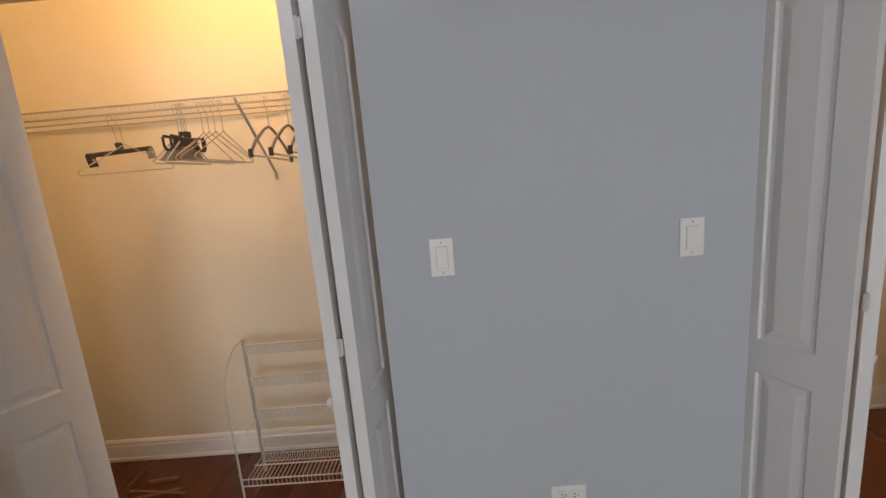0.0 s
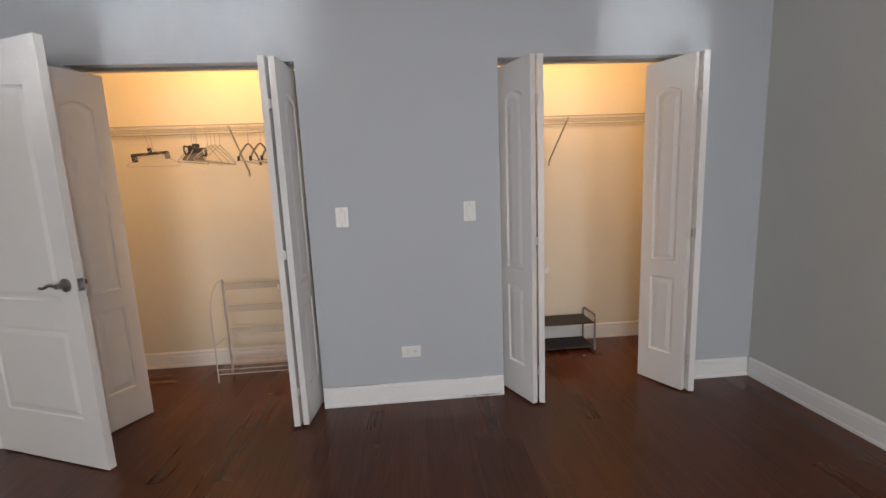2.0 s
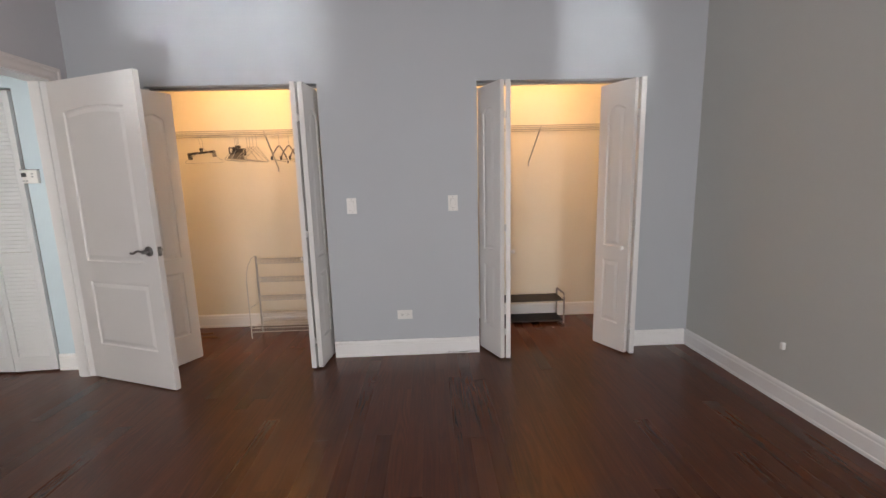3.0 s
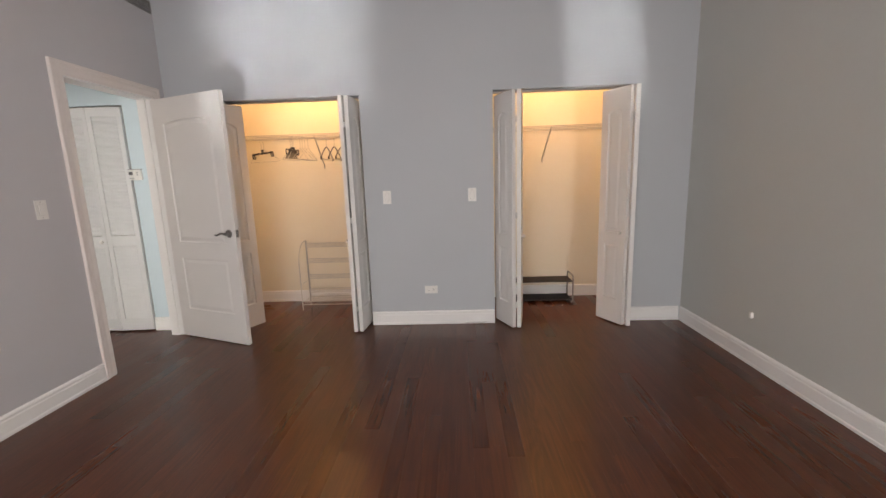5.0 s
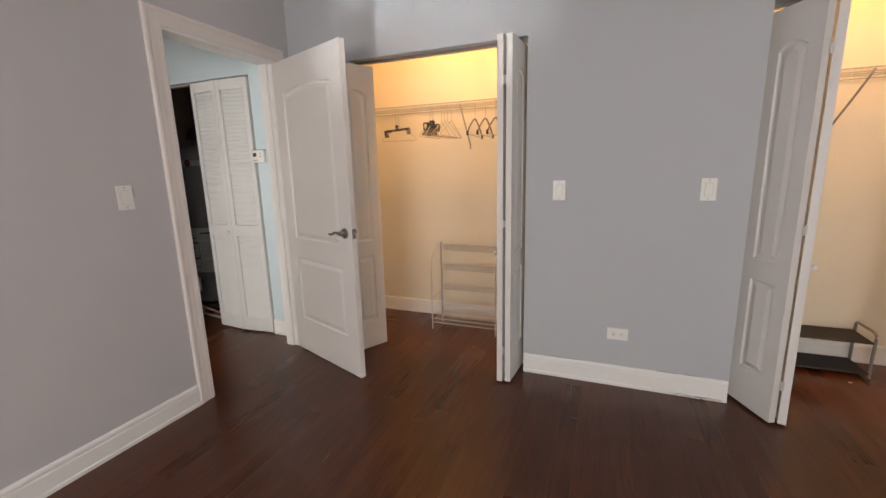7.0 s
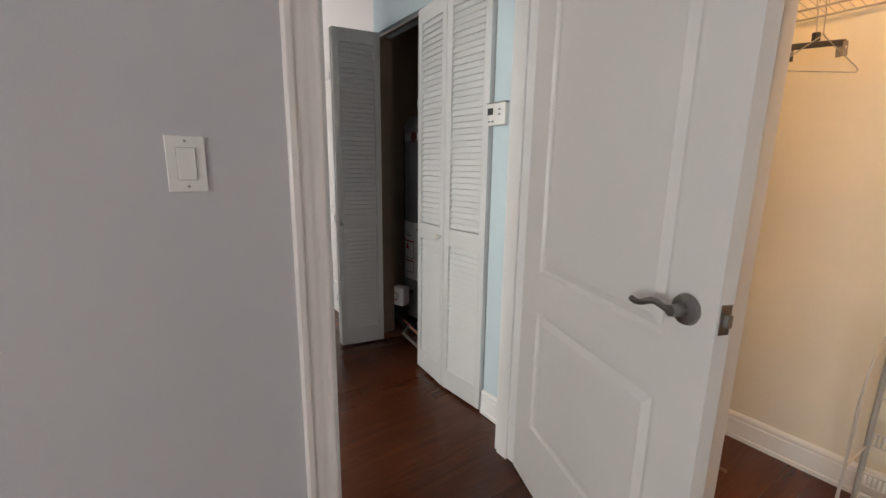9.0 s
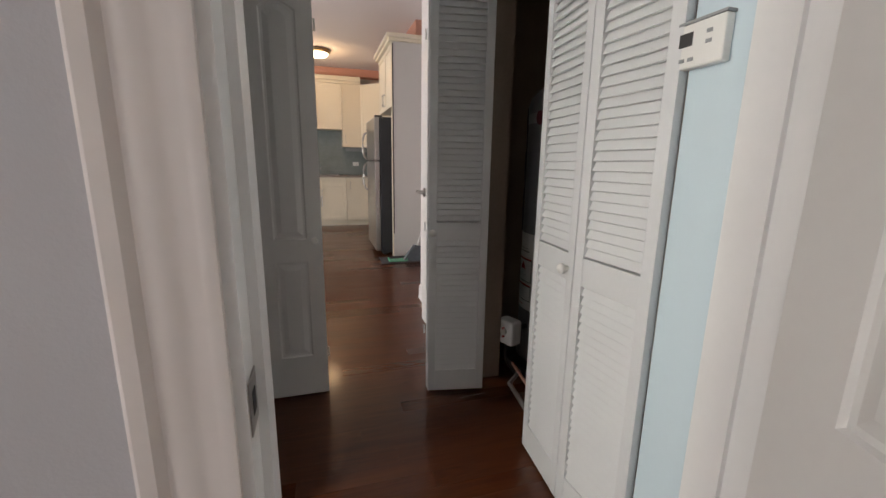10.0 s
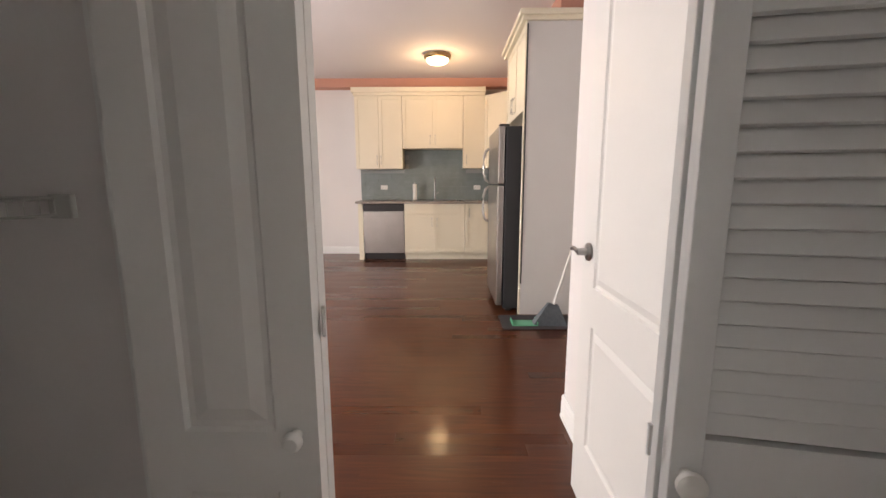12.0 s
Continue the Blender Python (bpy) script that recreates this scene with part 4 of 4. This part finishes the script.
part("sticker", curved(1.385, 1.405, -50, -38, R + 0.0030, 4), M_CYAN, wh, "small blue sticker")
for a0, a1, z0, z1, mt in ((-69, -14, 0.752, 0.764, M_BLACKP), (-112, -84, 0.722, 0.726, M_GREYP), (-104, -82, 0.704, 0.709, M_BLACKP),
                            (-120, -75, 0.660, 0.667, M_RED), (-120, -75, 0.656, 0.660, M_BLACKP), (-120, -75, 0.530, 0.534, M_BLACKP), (-121, -120, 0.530, 0.667, M_BLACKP), (-76, -75, 0.530, 0.667, M_BLACKP),
                            (-120, -75, 0.508, 0.515, M_RED), (-120, -75, 0.504, 0.508, M_BLACKP), (-120, -75, 0.418, 0.422, M_BLACKP), (-121, -120, 0.418, 0.515, M_BLACKP), (-76, -75, 0.418, 0.515, M_BLACKP),
                            (-118, -92, 0.390, 0.394, M_RED), (-72, -43, 0.578, 0.581, M_RED), (-41, -14, 0.578, 0.581, M_RED), (-72, -14, 0.470, 0.473, M_RED)):
    part("print", curved(z0, z1, a0, a1, R + 0.0030, 6), mt, lab)
bm = bmesh.new()
for k in range(9):
    hw = 0.8 + 0.8 * k
    z = 0.646 - k * 0.005
    bmesh.ops.solidify(bm, geom=[bm.faces.new([bm.verts.new(((R + 0.0032) * math.cos(radians(c)), (R + 0.0032) * math.sin(radians(c)), h)) for c, h in
                       ((-96 - hw, z), (-96 + hw, z), (-96 + hw, z - 0.0048), (-96 - hw, z - 0.0048))])], thickness=0.0005)
part("warning_triangle", bm, M_RED, lab)
for k, w in enumerate((30, 26, 31, 22)):
    part("print_line", curved(0.590 - k * 0.012, 0.594 - k * 0.012, -117, -117 + w, R + 0.0028, 4), M_PRINT, lab)
for k, w in enumerate((33, 30, 34, 28, 31)):
    part("print_line", curved(0.492 - k * 0.014, 0.497 - k * 0.014, -117, -117 + w, R + 0.0028, 4), M_PRINT, lab)
for c in range(2):
    for k in range(26):
        z = 0.738 - k * 0.0140
        if abs(z - 0.580) < 0.010 or abs(z - 0.472) < 0.010 or k in (4, 17):
            continue
        part("print_line", curved(z, z + 0.005, -71 + c * 30, -71 + c * 30 + 26 - (k * 7 % 5), R + 0.0028, 4), M_PRINT, lab)
part("top_band", lathe(bmesh.new(), [(R + 0.001, 1.405), (R + 0.0025, 1.407), (R + 0.0025, 1.455), (R + 0.001, 1.457)], 48), M_TANKT, wh, "lighter grey band near the top", smooth=True)
ca = [(math.cos(radians(-133 + 2 * math.sin(k * 1.3))) * (R + 0.012), math.sin(radians(-133 + 2 * math.sin(k * 1.3))) * (R + 0.012), 1.50 - k * 0.05) for k in range(15)]
part("cable", rod(bmesh.new(), ca, 0.006, 8), M_DARKP, wh, "black cable down the tank", smooth=True)
valve = thing("gas_valve", pose(-2.115, 2.12, 0.270, 0, 0, 20), "white gas control valve in front of the tank", "gas valve")
bm = boxes([(-0.058, 0.058, -0.040, 0.040, -0.070, 0.072)], 0.014)
part("body", bm, M_LABEL, valve)
part("dial", lathe(bmesh.new(), [(0, 0), (0.020, 0), (0.020, 0.012), (0, 0.012)], 16, pose(0, -0.040, 0.01, 90)), M_PLATE, valve)
for z in (0.028, -0.020):
    part("mark", boxes([(-0.005, 0.005, -0.054, -0.0405, z - 0.004, z + 0.004)]), M_RED, valve)
part("pipe", rod(bmesh.new(), [(0, 0.03, 0), (0, 0.14, 0.0)], 0.014, 12), M_DARKP, valve)
part("tube", rod(bmesh.new(), [(-0.02, 0, -0.06), (-0.03, 0.01, -0.16), (-0.01, 0.02, -0.22), (0.06, 0.02, -0.26)], 0.005, 8), M_DARKP, valve)
pp = thing("floor_pipe", pose(0, 0, 0), "pale pipe along the heater closet floor", "pipe", "pipes on the heater closet floor")
part("pipe", rod(bmesh.new(), [(-2.10, 2.20, 0.03), (-2.0, 2.08, 0.016), (-1.60, 2.03, 0.016), (-1.0, 2.02, 0.016)], 0.012, 10), M_PIPE, pp, smooth=True)
pp = thing("floor_pipe", pose(0, 0, 0), "dull red pipe along the heater closet floor", "pipe", "pipes on the heater closet floor")
part("pipe", rod(bmesh.new(), [(-2.15, 2.17, 0.05), (-1.9, 2.16, 0.012), (-1.0, 2.12, 0.012)], 0.009, 10), M_SALMON, pp, smooth=True)
pan = thing("drain_pan", pose(-2.197, 2.470, 0), "dark drain pan under the water heater", "drain pan")
part("pan", lathe(bmesh.new(), [(0, 0.004), (0.29, 0.004), (0.30, 0.055), (0.305, 0.055), (0.30, 0.0), (0, 0.0)], 40), M_DARKP, pan, smooth=True)

# linen closet shelves, seen by their end brackets
for z in (1.20, 0.59):
    ls = thing("linen_shelf", pose(-2.30, 0.66, z), "white wire linen shelf with an end bracket", "wire shelf", "linen closet shelves")
    bm = bmesh.new()
    for y in (0.0, -0.12, -0.24, -0.36):
        rod(bm, [(0.002, y, 0), (0.68, y, 0)], 0.003, 6)
    rod(bm, [(0.002, 0, -0.028), (0.68, 0, -0.028)], 0.003, 6)
    part("rail", bm, M_WWIRE, ls)
    wire = mesh_of("wire", rod(rod(bmesh.new(), [(0, 0, 0.003), (0, -0.37, 0.003)], 0.0012, 4), [(0, 0, 0.003), (0, 0, -0.028)], 0.0012, 4), M_WWIRE)
    for k in range(26):
        part("wire", wire, M_WWIRE, ls, m=pose(0.012 + 0.026 * k, 0, 0))
    part("bracket", boxes([(0, 0.012, -0.012, 0.030, -0.035, 0.008)], 0.003), M_WWIRE, ls)

# ---- kitchen ----
FX = -8.04


def shaker(bm, y0, y1, z0, z1, x, t=0.02, rail=0.055):
    """A framed cabinet front that faces +x, its back at x."""
    g = 0.0015
    y0, y1, z0, z1 = y0 + g, y1 - g, z0 + g, z1 - g
    box(bm, x, x + t, y0, y0 + rail, z0, z1, 0.001)
    box(bm, x, x + t, y1 - rail, y1, z0, z1, 0.001)
    box(bm, x, x + t, y0 + rail, y1 - rail, z0, z0 + rail, 0.001)
    box(bm, x, x + t, y0 + rail, y1 - rail, z1 - rail, z1, 0.001)
    box(bm, x, x + t - 0.008, y0 + rail, y1 - rail, z0 + rail, z1 - rail)
    return bm


def bar_handle(parent, x, y, z0, z1, across=False):
    bm = bmesh.new()
    if across:
        rod(bm, [(x, z0, y), (x + 0.028, z0, y), (x + 0.028, z1, y), (x, z1, y)], 0.005, 8)
    else:
        rod(bm, [(x, y, z0), (x + 0.028, y, z0), (x + 0.028, y, z1), (x, y, z1)], 0.005, 8)
    part("handle", bm, M_NICKEL, parent)


def cabinet(name, y0, y1, z0, z1, xb, xf, fronts, label, toe=False, group=""):
    c = thing(name, pose(xb, (y0 + y1) / 2, z0 if not toe else 0), label, "kitchen cabinet", group)
    oy, oz = (y0 + y1) / 2, (z0 if not toe else 0)
    d = xf - xb
    rows = [(0, d, y0 - oy + 0.0005, y1 - oy - 0.0005, z0 - oz + (0.10 if toe else 0), z1 - oz)]
    if toe:
        rows.append((0, d - 0.06, y0 - oy + 0.0005, y1 - oy - 0.0005, 0.001, 0.10))
    part("body", boxes(rows), M_CAB, c)
    for fy0, fy1, fz0, fz1, hy, hz0, hz1 in fronts:
        f = part("door" if fz1 - fz0 > 0.25 else "drawer", shaker(bmesh.new(), fy0 - oy, fy1 - oy, fz0 - oz, fz1 - oz, d, rail=min(0.055, (fz1 - fz0) * 0.28)), M_CAB, c)
        if hy is not None:
            bar_handle(f, d + 0.02, hy - oy, hz0 - oz, hz1 - oz)
    return c


CT = 0.945
cabinet("sink_cabinet", 0.665, 1.625, 0, CT - 0.035, -8.645, FX, [(0.665, 1.145, 0.12, 0.735, 1.105, 0.55, 0.68), (1.145, 1.625, 0.12, 0.735, 1.185, 0.55, 0.68), (0.665, 1.145, 0.74, 0.905, None, 0, 0), (1.145, 1.625, 0.74, 0.905, None, 0, 0)],
        "cream sink cabinet with two doors and two false drawers", True, "base cabinets")
cabinet("corner_base_cabinet", 1.628, 2.34, 0, CT - 0.035, -8.645, FX, [(1.628, 2.02, 0.12, 0.905, 1.70, 0.70, 0.83)], "cream corner base cabinet with a door", True, "base cabinets")
endp = thing("end_panel", pose(-8.645, -0.03, 0), "cream end panel beside the dishwasher", "cabinet panel")
part("panel", boxes([(0, 0.60, -0.045, 0.030, 0.001, CT - 0.035)], 0.001), M_CAB, endp)
dwm = thing("dishwasher", pose(-8.60, 0.333, 0), "stainless steel dishwasher with a black control strip", "dishwasher")
part("body", boxes([(0, 0.52, -0.325, 0.325, 0.03, 0.905)]), M_DARKP, dwm)
part("door", boxes([(0.522, 0.575, -0.322, 0.322, 0.115, 0.785)], 0.004), M_STEEL, dwm, "stainless steel door")
part("control_panel", boxes([(0.522, 0.572, -0.322, 0.322, 0.790, 0.900)], 0.004), M_DARKP, dwm, "black control strip")
part("kick_plate", boxes([(0.44, 0.50, -0.322, 0.322, 0.004, 0.110)]), M_DARKP, dwm)
structure("worktop", boxes([(-8.648, -7.99, -0.108, 2.34, CT - 0.034, CT)], 0.003), M_STONE, "speckled grey-brown stone worktop")
UX = -8.32
cabinet("wall_cabinet", -0.135, 0.624, 1.462, 2.60, -8.645, UX, [(-0.135, 0.245, 1.462, 2.60, 0.213, 1.53, 1.67), (0.245, 0.624, 1.462, 2.60, 0.277, 1.53, 1.67)], "tall cream wall cabinet with two doors", group="wall cabinets")
cabinet("wall_cabinet", 0.627, 1.603, 1.785, 2.60, -8.645, UX, [(0.627, 1.115, 1.785, 2.60, 1.075, 1.85, 1.99), (1.115, 1.603, 1.785, 2.60, 1.155, 1.85, 1.99)], "shorter cream wall cabinet over the sink", group="wall cabinets")
cabinet("wall_cabinet", 1.606, 1.955, 1.472, 2.60, -8.645, UX, [(1.606, 1.955, 1.472, 2.60, 1.66, 1.54, 1.68)], "narrow cream wall cabinet with one door", group="wall cabinets")
cc = thing("corner_wall_cabinet", pose(-8.645, 2.94, 1.472), "cream corner wall cabinet with a diagonal door", "kitchen cabinet", "wall cabinets")
bm = bmesh.new()
pl = [(0, 0), (0, -0.982), (0.325, -0.982), (0.72, -0.60), (0.72, 0)]
lo, hi = [bm.verts.new((x, y, 0)) for x, y in pl], [bm.verts.new((x, y, 1.128)) for x, y in pl]
bm.faces.new(lo), bm.faces.new(hi)
for k in range(5):
    bm.faces.new((lo[k], lo[(k + 1) % 5], hi[(k + 1) % 5], hi[k]))
part("body", bm, M_CAB, cc)
cd = part("door", shaker(bmesh.new(), 0, 0.54, 0, 1.128, 0), M_CAB, cc, m=pose(0.328, -0.980, 0, 0, 0, -46))
structure("trim_cabinet_crown", boxes([(-8.645, UX + 0.035, -0.150, 1.955, 2.60, 2.65), (-8.645, UX + 0.062, -0.175, 1.955, 2.65, 2.725)], 0.004), M_CAB, "cream crown moulding on the wall cabinets")

# backsplash tiles
structure("wall_backsplash", boxes([(-8.6495, -8.625, -0.130, 2.30, CT + 0.001, 1.86)]), M_GROUT, "grouted bed of the backsplash")
bs = bpy.data.objects["wall_backsplash"]
tw, tt = 0.150, 0.075
tile = mesh_of("tile", boxes([(0, 0.008, 0.001, tw - 0.001, 0.001, tt - 0.001)], 0.0012), M_TILE)
half = mesh_of("tile", boxes([(0, 0.008, 0.001, tw / 2 - 0.001, 0.001, tt - 0.001)], 0.0012), M_TILE)
for r in range(12):
    y = -0.130 + (tw / 2 if r % 2 else 0)
    if r % 2:
        part("tile", half, M_TILE, bs, m=pose(-8.6248, -0.130, CT + 0.002 + r * tt))
    while y + tw < 2.26:
        z = CT + 0.002 + r * tt
        if z + tt < 1.47 or (0.55 < y and y + tw < 1.68):
            part("tile", tile, M_TILE, bs, m=pose(-8.6248, y, z))
        y += tw

# sink, tap, towel roll
fa = thing("tap", pose(-8.46, 1.143, CT + 0.001), "nickel pull-down kitchen tap", "tap")
part("base", lathe(bmesh.new(), [(0, 0), (0.028, 0), (0.028, 0.010), (0.016, 0.02), (0.016, 0.22), (0, 0.22)], 20), M_NICKEL, fa, smooth=True)
part("spout", rod(bmesh.new(), [(0, 0, 0.2), (0, 0, 0.30)] + [(0.07 - 0.07 * math.cos(t), 0, 0.30 + 0.07 * math.sin(t)) for t in (0.6, 1.2, 1.8, 2.4, 3.0)] + [(0.14, 0, 0.22)], 0.013, 12), M_NICKEL, fa, smooth=True)
part("lever", rod(bmesh.new(), [(0, 0.01, 0.10), (0, 0.06, 0.13)], 0.006, 8), M_NICKEL, fa)
snk = thing("sink", pose(-8.30, 1.143, CT), "steel sink rim set in the worktop", "sink")
part("rim", boxes([(-0.20, 0.20, -0.36, -0.345, 0.0005, 0.004), (-0.20, 0.20, 0.345, 0.36, 0.0005, 0.004), (-0.20, -0.185, -0.345, 0.345, 0.0005, 0.004), (0.185, 0.20, -0.345, 0.345, 0.0005, 0.004)]), M_STEEL, snk)
part("bowl", boxes([(-0.185, 0.185, -0.345, 0.345, 0.0006, 0.0016)]), M_DNICK, snk)
tr = thing("paper_towel_roll", pose(-8.48, 0.803, CT + 0.001), "white paper towel roll standing on the worktop", "paper towel")
part("roll", lathe(bmesh.new(), [(0.012, 0), (0.035, 0), (0.035, 0.27), (0.012, 0.27)], 24), M_PAPER, tr, smooth=True)
part("rod", lathe(bmesh.new(), [(0, 0.0), (0.010, 0.0), (0.010, 0.30), (0, 0.305)], 12), M_NICKEL, tr)

# tall fridge surround
PX = -5.27
pn = thing("pantry_panel", pose(PX, 2.02, 0), "tall pale cabinet side panel beside the fridge", "cabinet panel")
part("panel", boxes([(-0.022, 0, 0.012, 0.92, 0.001, 2.58)], 0.001), M_PANEL, pn)
part("edge_strip", boxes([(-0.045, -0.0005, -0.004, 0.010, 0.001, 2.58)], 0.001), M_CAB, pn, "cream front edge strip")
part("gap_strip", boxes([(0.0005, 0.003, 0.006, 0.018, 0.30, 2.56)]), M_BLACKP, pn, "dark seam along the front edge")
structure("trim_pantry_crown", boxes([(-6.40, PX + 0.02, 1.985, 2.95, 2.583, 2.62), (-6.40, PX + 0.045, 1.960, 2.95, 2.62, 2.665)], 0.004), M_CAB, "cream crown moulding over the fridge cabinet")
fc = thing("fridge_cabinet", pose(-6.36, 2.02, 1.86), "cream cabinet above the fridge with two doors", "kitchen cabinet")
part("body", boxes([(0, 1.04, 0.022, 0.92, 0, 0.72)]), M_CAB, fc)
for k in range(2):
    d = part("door", shaker(bmesh.new(), 0, 0.52, 0, 0.72, 0), M_CAB, fc, m=pose(0.52 * k, 0.022, 0, 0, 0, -90))
    bar_handle(d, 0.02, 0.48 if k == 0 else 0.04, 0.06, 0.20)
fr = thing("fridge", pose(-5.78, 2.312, 0), "stainless steel top-freezer fridge with dark grey sides", "fridge")
part("body", boxes([(-0.42, 0.42, -0.43, 0.42, 0.03, 1.735)], 0.008), M_FSIDE, fr, "dark grey fridge body")
part("lower_door", boxes([(-0.42, 0.42, -0.500, -0.440, 0.06, 1.205)], 0.012), M_STEEL, fr, "stainless lower door")
part("freezer_door", boxes([(-0.42, 0.42, -0.500, -0.440, 1.215, 1.735)], 0.012), M_STEEL, fr, "stainless freezer door")
part("hinge_cap", boxes([(0.33, 0.41, -0.49, -0.40, 1.737, 1.755)], 0.004), M_DARKP, fr)
for z0, z1 in ((1.235, 1.60), (0.80, 1.185)):
    part("handle", rod(bmesh.new(), [(-0.37, -0.500, z0), (-0.37, -0.540, z0 + 0.03), (-0.37, -0.560, z0 + 0.10), (-0.37, -0.563, (z0 + z1) / 2), (-0.37, -0.560, z1 - 0.10), (-0.37, -0.540, z1 - 0.03), (-0.37, -0.500, z1)], 0.014, 10), M_STEEL, fr, smooth=True)
for x in (-0.36, 0.36):
    part("foot", boxes([(x - 0.03, x + 0.03, -0.40, -0.34, 0.001, 0.03)]), M_DARKP, fr)
# range beyond the fridge
rg = thing("range_cooker", pose(-6.95, 2.62, 0), "black and steel kitchen range with an oven handle", "cooker")
part("body", boxes([(-0.38, 0.38, -0.58, 0.30, 0.08, 0.94)], 0.004), M_DARKP, rg)
part("oven_door", boxes([(-0.375, 0.375, -0.625, -0.582, 0.26, 0.80)], 0.006), M_STEEL, rg, "steel oven door")
part("handle", rod(bmesh.new(), [(-0.32, -0.625, 0.74), (-0.32, -0.675, 0.74), (0.32, -0.675, 0.74), (0.32, -0.625, 0.74)], 0.011, 10), M_STEEL, rg)
part("drawer", boxes([(-0.375, 0.375, -0.622, -0.582, 0.09, 0.25)], 0.006), M_STEEL, rg)
for k in range(4):
    part("knob", lathe(bmesh.new(), [(0, 0), (0.022, 0), (0.018, 0.03), (0, 0.03)], 16, pose(-0.27 + 0.18 * k, -0.582, 0.87, 90)), M_DARKP, rg)

kl = thing("kitchen_ceiling_light", pose(-7.25, 1.22, CEIL - 0.001), "lit frosted dome ceiling light with a bronze rim", "ceiling light")
part("rim", lathe(bmesh.new(), [(0, 0), (0.165, 0), (0.180, -0.012), (0.175, -0.050), (0.155, -0.062), (0.14, -0.058)], 40), M_BRASS, kl, smooth=True)
dome = part("dome", lathe(bmesh.new(), [(0.150, -0.058), (0.146, -0.078), (0.122, -0.105), (0.07, -0.122), (0, -0.128)], 40), M_DOME, kl, "glowing frosted glass", smooth=True)
dome.visible_shadow = False

# mat, broom and dustpan by the wall
mt = thing("floor_mat", pose(-5.00, 2.20, 0), "small dark grey floor mat", "floor mat")
part("mat", boxes([(-0.22, 0.14, -0.38, 0.40, 0.0006, 0.010)], 0.003), M_MAT, mt)
dp = thing("dustpan", pose(-4.98, 2.02, 0.011), "green plastic dustpan on the mat", "dustpan")
part("tray", boxes([(-0.08, 0.06, -0.11, 0.11, 0.0, 0.008), (-0.08, 0.06, -0.11, -0.104, 0.008, 0.035), (-0.08, 0.06, 0.104, 0.11, 0.008, 0.035)], 0.002), M_GREEN, dp)
br = thing("broom", pose(-4.98, 2.24, 0.011), "broom with grey bristles and a white handle, leaning", "broom")
bm = bmesh.new()
q0 = [bm.verts.new(v) for v in ((-0.05, -0.15, 0), (0.05, -0.15, 0), (0.06, 0.14, 0), (-0.05, 0.14, 0))]
q1 = [bm.verts.new(v) for v in ((-0.02, -0.02, 0.19), (0.02, -0.02, 0.19), (0.02, 0.07, 0.17), (-0.02, 0.07, 0.17))]
bm.faces.new(q0), bm.faces.new(q1)
for k in range(4):
    bm.faces.new((q0[k], q0[(k + 1) % 4], q1[(k + 1) % 4], q1[k]))
part("bristles", bm, M_BROOM, br, "grey slanted bristles")
part("handle", rod(bmesh.new(), [(0, 0.03, 0.17), (0.03, 0.32, 1.25)], 0.012, 10), M_PLATE, br, "white handle")

# ---- floorboards, last ----
floor = structure("floor", boxes([(-8.77, 4.03, -3.12, 3.05, -0.0155, -0.0145)]), M_SUB, "dark red-brown polished wood floorboards running along the rooms")
PWID = 0.083
rng = random.Random(7)
planks = []
nrow = int(12.56 / PWID) + 1
for i in range(nrow):
    x = -8.65 + i * PWID
    y = -3.0 - rng.uniform(0, 1.0)
    while y < 2.95:
        ln = rng.uniform(0.55, 1.6)
        y0, y1 = max(y, -3.0), min(y + ln, 2.95)
        if y1 - y0 > 0.03:
            planks.append((x, y0, y1))
        y += ln


def plank_rows(out, x, y0, y1):
    """Adds one board with eased top edges."""
    w, c, g = PWID, 0.0006, 0.00002
    x0, x1, y0, y1 = x + g, x + w - g, y0 + g, y1 - g
    b = len(out[0])
    out[0].extend([(x0, y0, -0.014), (x1, y0, -0.014), (x1, y1, -0.014), (x0, y1, -0.014), (x0, y0, -c / 3), (x1, y0, -c / 3), (x1, y1, -c / 3), (x0, y1, -c / 3),
                   (x0 + c, y0 + c, 0), (x1 - c, y0 + c, 0), (x1 - c, y1 - c, 0), (x0 + c, y1 - c, 0)])
    for k in range(4):
        q = (k + 1) % 4
        out[1].append((b + k, b + q, b + 4 + q, b + 4 + k))
        out[1].append((b + 4 + k, b + 4 + q, b + 8 + q, b + 8 + k))
    out[1].append((b + 8, b + 9, b + 10, b + 11))


def near(p):
    x, y0, y1 = p
    y = (y0 + y1) / 2
    return math.hypot(x - 1.4, (y - 0.6) * 1.0) if x > -0.6 else math.hypot((x + 1.4) * 0.8, y - 1.4) * 1.2 + (3 if y1 < 0.9 else 0)


planks.sort(key=near)
rest = ([], [])
for i, p in enumerate(planks):
    if i < 300:
        out = ([], [])
        plank_rows(out, 0, 0, p[2] - p[1])
        me = bpy.data.meshes.new("floorboard")
        me.from_pydata(out[0], [], out[1])
        me.materials.append(M_FLOOR)
        ob = new("floorboard", me)
        ob.parent = floor
        ob.matrix_local = pose(p[0], p[1], 0)
    else:
        plank_rows(rest, *p)
me = bpy.data.meshes.new("floorboards")
me.from_pydata(rest[0], [], rest[1])
me.materials.append(M_FLOOR)
fb = new("floorboards", me)
fb.parent = floor
tagged(fb, kind="stuff")
